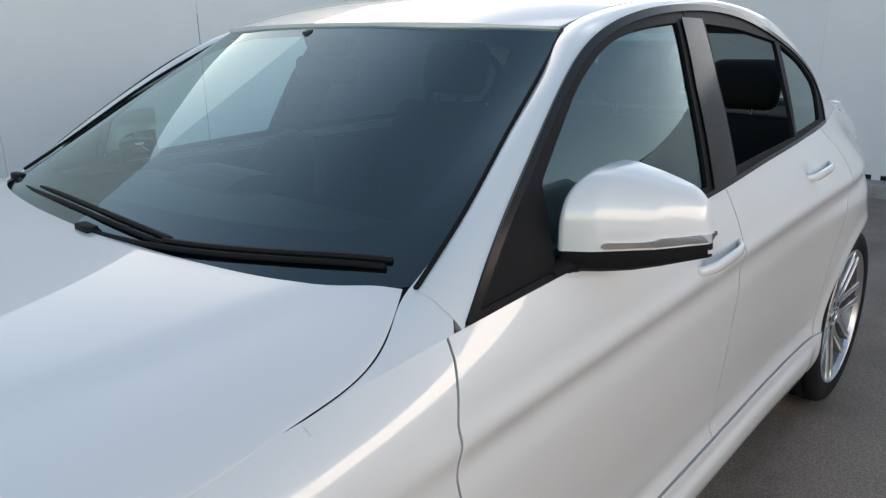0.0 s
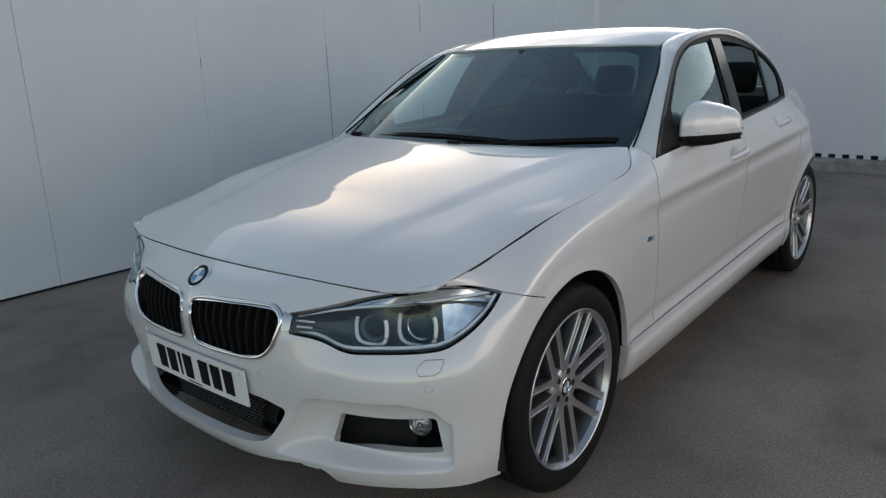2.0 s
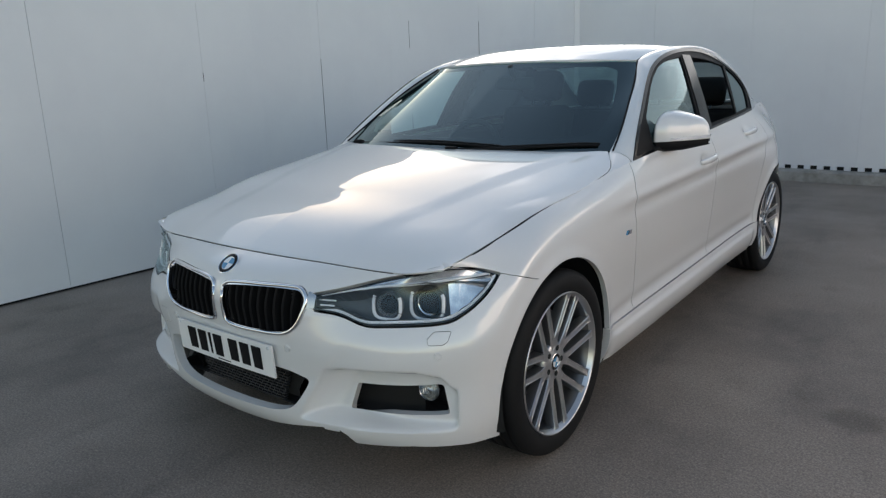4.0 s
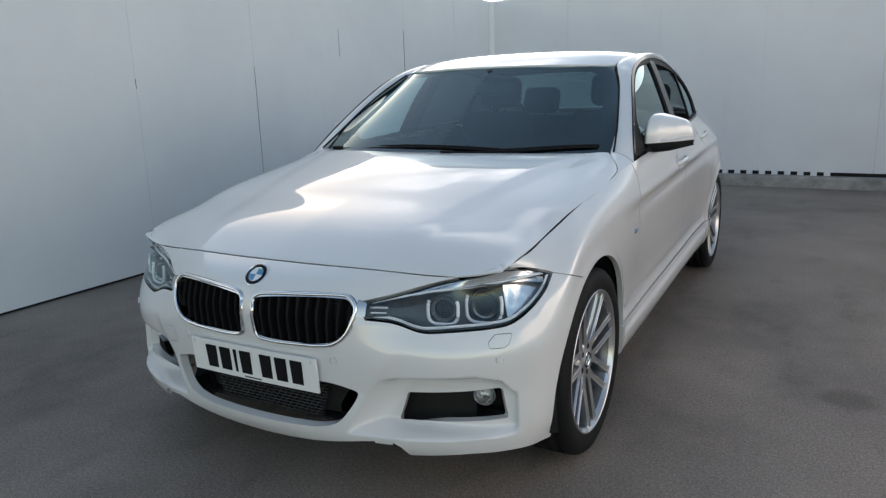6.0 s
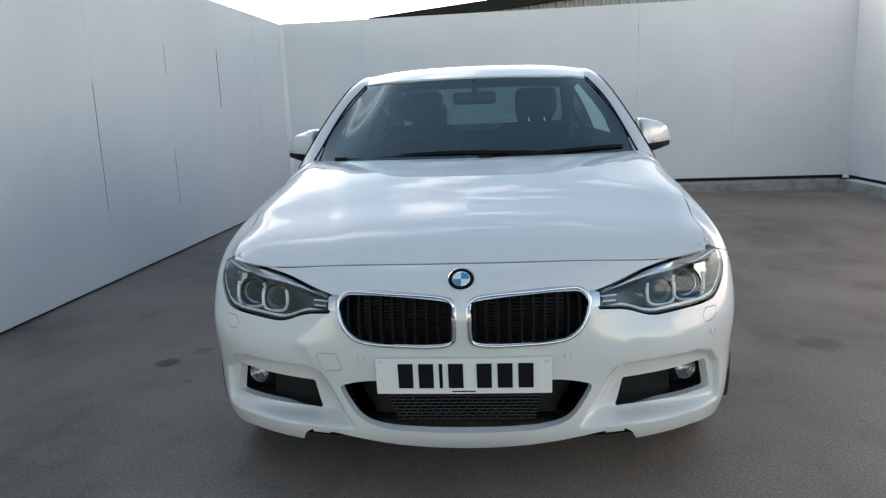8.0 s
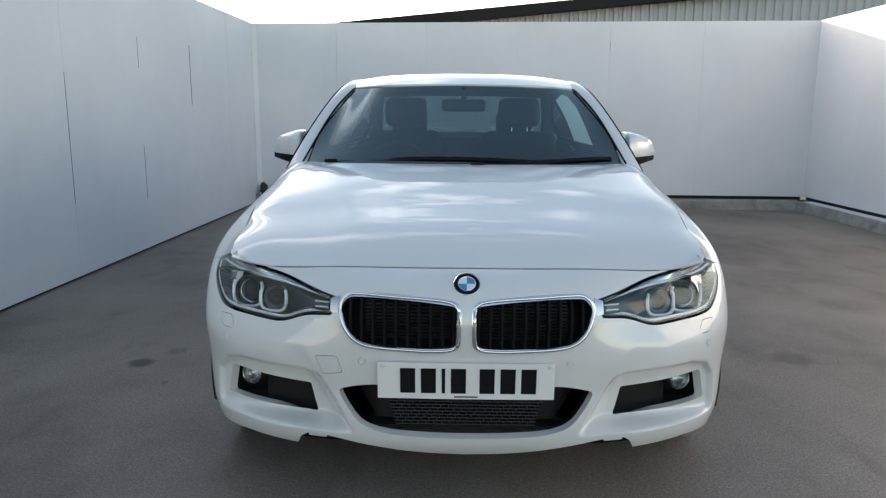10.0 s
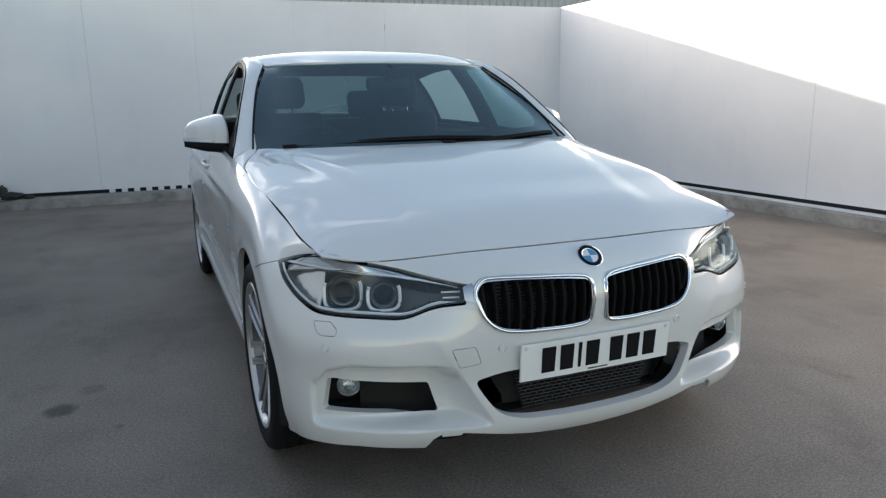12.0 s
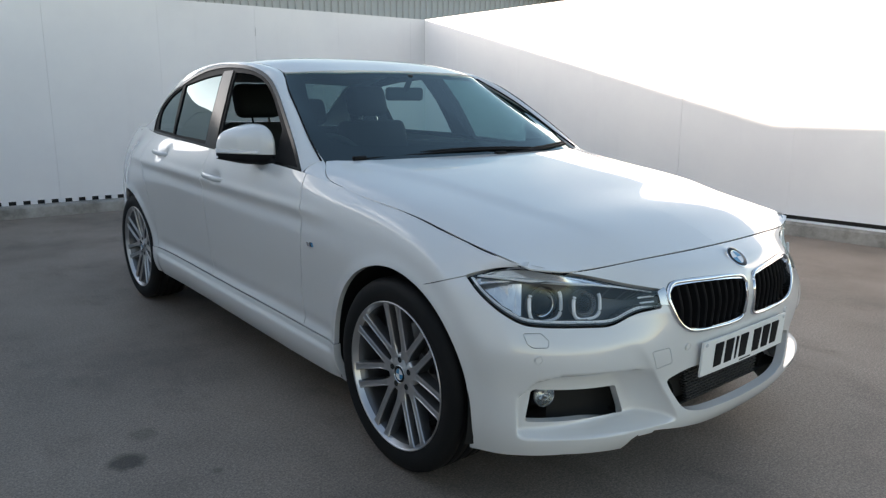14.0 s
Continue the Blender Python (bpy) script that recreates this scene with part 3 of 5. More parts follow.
# ---- the car ----
car = tagged(empty("car"), "white four-door saloon car with sports bumper and chrome kidney grilles", "car")

# lower body: rows from the sill up to the belt, columns from the nose round to the tail
BODY = [
    [(0, -.735, .178), (.2, -.728, .178), (.38, -.705, .178), (.56, -.66, .178), (.72, -.585, .18), (.82, -.47, .182), (.85, -.33, .185), (.857, 0, .19), (.86, .35, .195),
     (.862, .65, .20), (.862, 1.5, .225), (.865, 2.3, .245), (.865, 2.81, .25), (.82, 3.08, .25), (.74, 3.40, .26), (.62, 3.68, .26), (.4, 3.82, .26), (0, 3.86, .26)],
    [(0, -.772, .24), (.2, -.765, .24), (.38, -.741, .242), (.56, -.695, .245), (.73, -.608, .25), (.84, -.48, .255), (.87, -.33, .26), (.885, 0, .265), (.889, .35, .27),
     (.889, .65, .275), (.889, 1.5, .295), (.890, 2.3, .315), (.89, 2.81, .32), (.845, 3.08, .33), (.765, 3.40, .33), (.65, 3.70, .34), (.42, 3.84, .34), (0, 3.875, .34)],
    [(0, -.770, .38), (.2, -.763, .38), (.38, -.738, .38), (.56, -.69, .385), (.735, -.60, .39), (.85, -.47, .395), (.885, -.33, .40), (.899, 0, .42), (.897, .35, .42),
     (.884, .65, .42), (.878, 1.5, .43), (.882, 2.3, .44), (.898, 2.81, .46), (.853, 3.08, .46), (.775, 3.40, .46), (.66, 3.72, .46), (.42, 3.86, .46), (0, 3.89, .46)],
    [(0, -.756, .50), (.2, -.751, .50), (.38, -.731, .50), (.56, -.682, .50), (.745, -.582, .505), (.865, -.45, .51), (.898, -.32, .52), (.906, 0, .55), (.904, .35, .56),
     (.893, .65, .56), (.887, 1.5, .57), (.892, 2.3, .58), (.903, 2.81, .6), (.843, 3.08, .6), (.76, 3.40, .6), (.665, 3.72, .6), (.42, 3.86, .6), (0, 3.89, .6)],
    [(0, -.750, .60), (.2, -.739, .60), (.38, -.70, .60), (.55, -.632, .595), (.735, -.53, .595), (.868, -.40, .605), (.905, -.29, .62), (.911, 0, .66), (.910, .35, .68),
     (.902, .65, .68), (.896, 1.5, .70), (.90, 2.3, .71), (.903, 2.81, .72), (.838, 3.08, .72), (.755, 3.40, .72), (.66, 3.7, .72), (.42, 3.84, .72), (0, 3.87, .72)],
    [(0, -.728, .675), (.2, -.714, .672), (.39, -.672, .665), (.55, -.598, .66), (.725, -.495, .665), (.862, -.355, .68), (.905, -.255, .70), (.906, 0, .76), (.907, .35, .775),
     (.903, .65, .785), (.902, 1.5, .815), (.902, 2.3, .835), (.889, 2.81, .84), (.815, 3.08, .84), (.735, 3.40, .84), (.64, 3.67, .84), (.4, 3.8, .84), (0, 3.83, .84)],
    [(0, -.685, .718), (.2, -.672, .716), (.39, -.63, .71), (.57, -.562, .70), (.73, -.485, .722), (.838, -.32, .737), (.883, -.215, .768), (.883, 0, .83), (.89, .35, .868),
     (.892, .65, .88), (.887, 1.5, .91), (.87, 2.3, .935), (.838, 2.81, .95), (.762, 3.08, .955), (.69, 3.40, .96), (.60, 3.62, .96), (.38, 3.76, .96), (0, 3.80, .96)],
    [(0, -.620, .744), (.2, -.610, .742), (.42, -.582, .737), (.62, -.534, .726), (.75, -.488, .747), (.785, -.36, .779), (.806, -.19, .821), (.825, 0, .867), (.839, .35, .918),
     (.857, .65, .958), (.848, 1.5, 1.0), (.79, 2.3, 1.028), (.742, 2.75, 1.043), (.674, 3.08, 1.058), (.615, 3.40, 1.06), (.55, 3.58, 1.055), (.36, 3.70, 1.05), (0, 3.74, 1.05)],
]


def step(t):
    t = np.clip(t, 0, 1)
    return t * t * (3 - 2 * t)


def crisp(t):
    """Starts with a corner and ends softly."""
    t = np.clip(t, 0, 1)
    return 1 - (1 - t) ** 2


def shape(g):
    """Pressed-in detail: the recess round the fog lamps, the swage line, the wheel-arch lips."""
    x, y, z = g[..., 0].copy(), g[..., 1].copy(), g[..., 2].copy()
    p = x + y
    front = (y < -.3) & (x > .3)
    edge = np.interp(p, [-.30, -.20, .10, .20, .25], [.430, .440, .445, .428, .39])
    depth = np.interp(x, [.44, .50, .76, .83], [.088, .086, .040, .03])
    slant = .484 - (.505 - z) * .60     # the crease from the lamp down to the lower intake
    k = crisp((edge + .004 - z) / .034) * crisp((x - slant) / .085) * step((.285 - p) / .04) * crisp((z - .258) / .024)
    soft = crisp((x - slant) / .05) * np.exp(-np.clip(x - slant, 0, 1) / .11) * step((.535 - z) / .06) * step((z - .40) / .03)
    g[..., 1] += np.where(front, depth * k + .007 * soft * (1 - k), 0)
    # crease under the door handles
    zc = .826 + .034 * (y - .6)
    w = step((y - .25) / .5) * step((3.2 - y) / .5)
    d = z - zc
    g[..., 0] += w * (.0075 * np.exp(-(d / .022) ** 2) - .006 * np.exp(-((d + .05) / .03) ** 2)) * (x > .6)
    # proud lower edge of the side skirts
    ws = step((y - .36) / .1) * step((2.42 - y) / .1) * (x > .6)
    g[..., 0] += ws * (.010 * step((.315 + .028 * (y - .4) - z) / .022) - .010 * np.exp(-((z - .375 - .026 * (y - .4)) / .03) ** 2))
    # cups behind the handles
    for hy, hz in ((1.445, .880), (2.255, .945)):
        g[..., 0] -= np.where(x > .6, .016 * np.exp(-((y - hy) / .05) ** 2 - ((z - hz) / .026) ** 2), 0)
    # lips of the wheel arches
    for cy in (0, 2.81):
        r = np.hypot(y - cy, z - .328) - .378
        g[..., 0] += np.where(x > .6, .007 * np.exp(-(r / .028) ** 2), 0)
    return g


skirt = Sheet.net(BODY, 560, 120, shift=shape)
nose = skirt.keep(lambda v: v[:, 1] + .12)      # everything ahead of the front axle

BONNET = [
    [(0, -.618, .746), (.2, -.608, .744), (.42, -.58, .7385), (.62, -.533, .7290), (.70, -.512, .7385), (.760, -.489, .7490)],
    [(0, -.50, .797), (.2, -.49, .796), (.42, -.47, .791), (.63, -.43, .781), (.73, -.40, .780), (.783, -.38, .777)],
    [(0, -.25, .866), (.2, -.24, .866), (.43, -.23, .861), (.65, -.21, .850), (.755, -.195, .840), (.804, -.19, .824)],
    [(0, .0, .916), (.2, 0, .916), (.44, 0, .911), (.67, 0, .900), (.775, 0, .888), (.825, 0, .869)],
    [(0, .20, .950), (.2, .20, .950), (.45, .21, .946), (.68, .23, .936), (.79, .245, .923), (.844, .26, .903)],
    [(0, .37, .977), (.2, .37, .977), (.45, .38, .973), (.68, .40, .963), (.788, .41, .948), (.841, .407, .926)],
    [(0, .44, .988), (.2, .446, .988), (.45, .465, .985), (.67, .498, .979), (.776, .520, .966), (.826, .525, .950)],
    [(0, .487, .9945), (.2, .494, .9945), (.45, .523, .9935), (.64, .580, .994), (.708, .626, .998), (.754, .648, .996)],
]


def dome(g):
    """The raised middle of the bonnet, between two soft creases."""
    x, y = g[..., 0], g[..., 1]
    xc = np.interp(y, [-.62, -.2, .2, .55], [.37, .46, .555, .64])
    fade = step((y + .66) / .35)
    g[:, -1, 0] -= .003
    g[0, :, 1] += .003 * (g[0, :, 0] < .60)
    z = np.concatenate([g[:, :0:-1, 2], g[..., 2]], 1)     # both halves, so that the middle stays level
    for _ in range(90):
        z[1:-1, 1:-1] += .2 * (z[2:, 1:-1] + z[:-2, 1:-1] + z[1:-1, 2:] + z[1:-1, :-2] - 4 * z[1:-1, 1:-1])
    g[..., 2] += (z[:, g.shape[1] - 1:] - g[..., 2]) * step((y + .48) / .25)
    g[..., 2] += .006 * fade * step((xc - x + .06) / .11)
    return g


bonnet = Sheet.net(BONNET, 110, 130, shift=dome)

SCREEN = [
    [(0, .46, .982), (.3, .485, .983), (.55, .54, .985), (.70, .62, .99), (.775, .69, 1.0)],
    [(0, .69, 1.125), (.28, .71, 1.126), (.52, .765, 1.125), (.655, .83, 1.12), (.722, .885, 1.14)],
    [(0, .90, 1.25), (.26, .915, 1.249), (.49, .965, 1.246), (.605, 1.04, 1.243), (.66, 1.085, 1.255)],
    [(0, 1.11, 1.375), (.25, 1.12, 1.372), (.45, 1.16, 1.366), (.545, 1.225, 1.36), (.592, 1.27, 1.357)],
]
screen = Sheet.net(SCREEN, 60, 60)

ROOF = [
    [(0, 1.10, 1.376), (.25, 1.11, 1.374), (.45, 1.15, 1.368), (.59, 1.262, 1.360)],
    [(0, 1.40, 1.440), (.25, 1.41, 1.437), (.46, 1.43, 1.425), (.60, 1.47, 1.406)],
    [(0, 1.75, 1.457), (.25, 1.75, 1.453), (.46, 1.75, 1.443), (.605, 1.75, 1.425)],
    [(0, 2.2, 1.443), (.25, 2.2, 1.439), (.46, 2.18, 1.433), (.60, 2.15, 1.414)],
    [(0, 2.68, 1.380), (.25, 2.66, 1.379), (.45, 2.62, 1.372), (.575, 2.56, 1.364)],
]
roof = Sheet.net(ROOF, 60, 80)

REAR = [
    [(0, 2.68, 1.378), (.25, 2.66, 1.377), (.45, 2.62, 1.370), (.575, 2.56, 1.362)],
    [(0, 3.0, 1.25), (.27, 2.98, 1.248), (.5, 2.92, 1.245), (.615, 2.82, 1.235)],
    [(0, 3.32, 1.085), (.3, 3.30, 1.085), (.52, 3.24, 1.08), (.65, 3.1, 1.07)],
]
rear_screen = Sheet.net(REAR, 40, 40)
BOOT = [
    [(0, 3.32, 1.083), (.3, 3.30, 1.083), (.52, 3.24, 1.078), (.655, 3.15, 1.060)],
    [(0, 3.55, 1.085), (.3, 3.53, 1.083), (.48, 3.47, 1.075), (.615, 3.4, 1.06)],
    [(0, 3.735, 1.052), (.3, 3.722, 1.052), (.40, 3.695, 1.05), (.53, 3.58, 1.054)],
]
boot = Sheet.net(BOOT, 40, 30)


# cabin side: a gently curved plane leaning in from the belt
BELT = np.array([(.857, .60, .955), (.853, 1.0, .978), (.848, 1.5, 1.0), (.82, 1.9, 1.015), (.79, 2.3, 1.028), (.742, 2.75, 1.043), (.72, 2.95, 1.05)])


def lean(y, z):
    """Half width of the cabin at y, z."""
    xb, zb = np.interp(y, BELT[:, 1], BELT[:, 0]), np.interp(y, BELT[:, 1], BELT[:, 2])
    h = z - zb
    return xb - .34 * h - .36 * h * h


yy, hh = np.meshgrid(np.linspace(.60, 2.95, 150), np.linspace(-.004, .42, 50))
zz = hh + np.interp(yy, BELT[:, 1], BELT[:, 2])
sm = np.linspace(.60, 2.95, 150)
xs = curve(BELT, 400)
bx = np.interp(yy, xs[:, 1], xs[:, 0])
side = Sheet.grid(np.stack([bx - .34 * hh - .36 * hh * hh, yy, zz], 2))

# outline of the side windows (y, z), with the trim round them
DLO_ARCH = curve([(.668, .962), (.783, 1.060), (.922, 1.160), (1.07, 1.258), (1.22, 1.333), (1.42, 1.383), (1.65, 1.407), (1.90, 1.413), (2.15, 1.394), (2.42, 1.335), (2.64, 1.258), (2.735, 1.185), (2.755, 1.11), (2.735, 1.046)], 80)
DLO = [tuple(p) for p in DLO_ARCH] + [(2.3, 1.030), (1.9, 1.017), (1.5, 1.002), (1.0, .980)]

PILLAR_IN = [(.772, .655, .998), (.742, .80, 1.085), (.70, .96, 1.19), (.652, 1.12, 1.282), (.600, 1.255, 1.354), (.600, 1.45, 1.403), (.605, 1.75, 1.424), (.601, 2.1, 1.416),
             (.590, 2.4, 1.386), (.577, 2.58, 1.359), (.605, 2.80, 1.250), (.635, 3.0, 1.145), (.658, 3.15, 1.062)]
PILLAR_OUT = [(.66, .957), (.785, 1.060), (.925, 1.161), (1.08, 1.263), (1.22, 1.332), (1.42, 1.382), (1.65, 1.406), (1.90, 1.412), (2.15, 1.393), (2.42, 1.334), (2.64, 1.257), (2.737, 1.184), (2.760, 1.11), (2.768, 1.047)]
pin = curve(PILLAR_IN, 160)
po = curve(PILLAR_OUT, 160)
pout = np.stack([np.interp(po[:, 0], xs[:, 1], xs[:, 0]), po[:, 0], po[:, 1]], 1)
hz = pout[:, 2] - np.interp(pout[:, 1], BELT[:, 1], BELT[:, 2])
pout[:, 0] += -.34 * hz - .36 * hz * hz + .002
t = np.linspace(0, 1, 16)[:, None, None]
bulge = np.array([.35, -.1, .55])
bulge = bulge / np.linalg.norm(bulge)
width = np.linalg.norm(pin - pout, axis=1)[None, :, None]
fade = step((1 - np.linspace(0, 1, 160)) / .22)[None, :, None]
pillar = Sheet.grid((1 - t) * pout[None] + t * pin[None] + 4 * t * (1 - t) * bulge * width * .10 * fade)

# ---- panel outlines ----
ARCH_F = inside([(.378 * math.cos(a), .328 + .378 * math.sin(a)) for a in np.linspace(0, 2 * math.pi, 97)[:-1]], YZ)
ARCH_R = inside([(2.81 + .374 * math.cos(a), .328 + .374 * math.sin(a)) for a in np.linspace(0, 2 * math.pi, 97)[:-1]], YZ)
LAMP = rounded([(-.282, .664), (-.10, .688), (.085, .7205), (.188, .7365), (.278, .749), (.41, .740), (.530, .719), (.47, .672), (.395, .628), (.30, .592), (.21, .585), (-.075, .577), (-.165, .608), (-.282, .616)],
               [.004, .06, .05, .03, .03, .05, .004, .03, .04, .05, .06, .06, .05, .004])
KIDNEY = rounded([(.014, .668), (.12, .680), (.26, .687), (.356, .684), (.387, .648), (.366, .572), (.322, .532), (.25, .520), (.10, .517), (.018, .524)], [.034, .06, .06, .05, .05, .08, .05, .06, .06, .03])
INTAKE = rounded([(-.30, .412), (.30, .412), (.386, .390), (.366, .352), (.318, .284), (.24, .261), (.1, .252), (-.1, .252), (-.3, .263)], [0, .05, .02, .03, .06, .08, .1, .1, 0])
FOG = rounded([(-.140, .366), (.208, .396), (.226, .392), (.250, .300), (-.178, .279)], [.008, .02, .01, .012, .01])
lamp_f, kid_f, int_f, fog_f = inside(LAMP, PZ), inside(KIDNEY, XZ), inside(INTAKE, XZ), inside(FOG, PZ)


def only_front(f):
    return lambda v: np.where(v[:, 1] < -.2, f(v), 1.0)


def only_corner(f):
    return lambda v: np.where((v[:, 1] < -.2) & (v[:, 0] > .25), f(v), 1.0)


lamp_f, kid_f, int_f, fog_f = only_corner(lamp_f), only_front(kid_f), only_front(int_f), only_corner(fog_f)
GAP = .0022
BUMPER = inside([(-1, 0), (-1, 1.2), (-.503, 1.2), (-.503, .69), (-.325, .719), (-.194, .684), (-.05, .68), (-.05, 0)], YZ)
WING = inside([(-.503, 1.2), (-.503, .69), (-.325, .719), (-.194, .684), (0, .64), (.2, .30), (.640, .30), (.646, .47), (.617, .64), (.600, .77), (.602, .85), (.628, .93), (.652, 1.2)], YZ)


def sill_line(v):
    return v[:, 2] - np.interp(v[:, 1], [.3, .65, 2.3, 2.6], [.338, .345, .392, .40])


FRONT_DOOR = inside([(.640, .28), (.646, .47), (.617, .64), (.600, .77), (.602, .85), (.628, .93), (.652, 1.2), (1.615, 1.2), (1.612, .85), (1.60, .6), (1.59, .28)], YZ)
REAR_DOOR = inside(rounded([(1.59, .28), (1.60, .6), (1.612, .85), (1.615, 1.2), (2.66, 1.2), (2.60, .95), (2.50, .80), (2.40, .62), (2.38, .28)], [0, 0, 0, 0, 0, .1, .1, .1, 0]), YZ)
# the lower edge of the front lip: notched inside the corner blades
LIP = inside([(-1, .188), (0, .188), (.10, .191), (.20, .201), (.30, .217), (.39, .234), (.455, .243), (.485, .239), (.506, .224), (.522, .191), (.70, .203), (.80, .197), (.85, .188), (1, .186), (1, 2), (-1, 2)], XZ)


def lip_f(v):
    return np.where(v[:, 1] < -.3, LIP(v), -1.0)


def pair(name, s, mat, parent, label="", depth=.012):
    out = []
    for q in (s, s.mirrored()):
        out.append(sheet_part(name, q.folded(depth) if depth else q, mat, parent, label))
    return out


WASHER = only_corner(inside(rounded([(.178, .548), (.214, .568), (.286, .568), (.262, .540), (.238, .531), (.178, .531)], .006, 3), PZ))
TOW = only_front(inside(rounded([(.452, .491), (.386, .494), (.369, .444), (.430, .435)], .006, 3), XZ))
fascia = nose.keep(shrunk(BUMPER, .0006)).keep(outside(ARCH_F)).keep(lip_f, 1)
fascia = fascia.keep(outside(lamp_f, .003), 2).keep(outside(kid_f), 2).keep(outside(int_f), 2).keep(outside(fog_f), 2).keep(outside(WASHER, .0012), 3)
half_l, half_r = fascia, fascia.keep(outside(TOW, .0012), 3).mirrored()
bumper = sheet_part("front_bumper", half_l.folded(.03).plus(half_r.folded(.03)), PAINT, car)
for q in (1, -1):
    cover = nose.keep(shrunk(WASHER, .0004), 3).folded(.006)
    sheet_part("washer_cover", cover if q > 0 else cover.mirrored(), PAINT, bumper, "white headlamp washer cover")
sheet_part("tow_cover", nose.keep(shrunk(TOW, .0004), 3).folded(.006).mirrored(), PAINT, bumper, "white towing eye cover")
wing = skirt.keep(shrunk(WING, GAP)).keep(outside(ARCH_F), 1).keep(outside(lamp_f, .003), 2).keep(lambda v: -sill_line(v) + GAP)
# top of the wing behind the bonnet's rear corner, up to the foot of the screen pillar
edge = bonnet.V.reshape(130, 110, 3)[:, -1]
edge = edge[edge[:, 1] > .39]
edge = np.vstack([edge[::6] + np.array([.003, .001, 0]), [[.755, .672, 1.005]], [[.752, .705, 1.024]], [[.746, .755, 1.057]]])
edge = curve(edge, 60)
belt = skirt.V.reshape(120, 560, 3)[-1]
belt = belt[(belt[:, 1] > .39) & (belt[:, 1] < .650)]
belt = curve(np.vstack([belt[::5], belt[-1:]]), 60)
t = np.linspace(0, 1, 14)[:, None, None]
wing_top = Sheet.grid((1 - t) * belt[None] + t * edge[None] + t * (1 - t) * np.array([.02, 0, .03]) * step((1 - np.linspace(0, 1, 60)) / .35)[None, :, None] * np.linalg.norm(edge - belt, axis=1)[None, :, None] * 4)
for q in (1, -1):
    s = wing.folded(.02).plus(wing_top.folded(.02))
    sheet_part("front_wing", s if q > 0 else s.mirrored(), PAINT, car)
front_door = skirt.keep(shrunk(FRONT_DOOR, GAP)).keep(lambda v: -sill_line(v) + GAP)
rear_door = skirt.keep(shrunk(REAR_DOOR, GAP)).keep(lambda v: -sill_line(v) + GAP).keep(outside(ARCH_R), 1)
fd = pair("front_door", front_door, PAINT, car)
rd = pair("rear_door", rear_door, PAINT, car)
sill = skirt.keep(lambda v: np.maximum(sill_line(v) + GAP, np.maximum(.2 - v[:, 1], v[:, 1] - 2.6))).keep(outside(ARCH_F), 1).keep(outside(ARCH_R), 1)
pair("side_skirt", sill.moved(.004), PAINT, car, depth=.03)
rear_f = lambda v: np.maximum(np.maximum(2.2 - v[:, 1], -REAR_DOOR(v) + GAP), 0 - sill_line(v) - np.where(v[:, 1] > 2.6, 1, 0))
quarter = skirt.keep(rear_f).keep(outside(ARCH_R), 1)
tail_cut = lambda v: np.maximum(3.0 - v[:, 1], v[:, 2] - .70)
pair("rear_quarter", quarter.keep(outside(tail_cut, GAP)), PAINT, car)
tb = quarter.keep(shrunk(tail_cut, GAP)).folded(.015)
sheet_part("rear_bumper", tb.plus(tb.mirrored()), PAINT, car)


def whole(name, s, mat, label="", depth=.015, parent=None):
    """A middle panel from its half."""
    h = s.folded(depth) if depth else s
    # no return along the middle
    return sheet_part(name, h.plus(h.mirrored()), mat, parent or car, label)


whole("bonnet", bonnet.moved(.001), PAINT, depth=.005)
whole("roof", roof.moved(.002), PAINT)
whole("boot_lid", boot, PAINT)
pair("roof_pillar", pillar, PAINT, car, depth=.02)

# ---- glass ----
FRONT_GLASS = rounded([(.925, 1.115), (1.0, 1.172), (1.12, 1.257), (1.25, 1.318), (1.375, 1.350), (1.50, 1.363), (1.645, 1.372), (1.575, 1.230), (1.508, 1.022), (.90, .990)], [.01, .05, .06, .06, .06, .05, .005, 0, .005, .01])
REAR_GLASS = rounded([(1.825, 1.370), (2.055, 1.360), (2.375, 1.322), (2.31, 1.206), (2.275, 1.048), (1.712, 1.036), (1.764, 1.238)], [.01, .1, .01, .1, .005, .005, 0])
QUARTER_GLASS = rounded([(2.415, 1.314), (2.60, 1.256), (2.70, 1.185), (2.70, 1.14), (2.655, 1.064), (2.30, 1.052), (2.358, 1.205)], [.01, .06, .05, .05, .01, .005, .1])
dlo = side.keep(inside(DLO, YZ), 1)
fg, rg, qg = inside(FRONT_GLASS, YZ), inside(REAR_GLASS, YZ), inside(QUARTER_GLASS, YZ)
pane_f, pane_r, pane_q = (dlo.moved(-.006).keep(f, 1) for f in (fg, rg, qg))
frames = dlo.moved(.001).keep(outside(fg), 1).keep(outside(rg), 1).keep(outside(qg), 1)
fr_front, fr_rear = (frames.keep(f).folded(.012) for f in (lambda v: v[:, 1] - 1.60 - .35 * (v[:, 2] - 1.1), lambda v: 1.606 + .35 * (v[:, 2] - 1.1) - v[:, 1]))
dlo_f = inside(DLO, YZ)
trim = side.keep(shrunk(dlo_f, -.002), 1).moved(.0055).keep(outside(shrunk(dlo_f, .011)), 2).folded(.006)
BPIL = inside([(1.672, 1.384), (1.598, 1.23), (1.532, 1.014), (1.688, 1.022), (1.742, 1.238), (1.803, 1.382)], YZ)
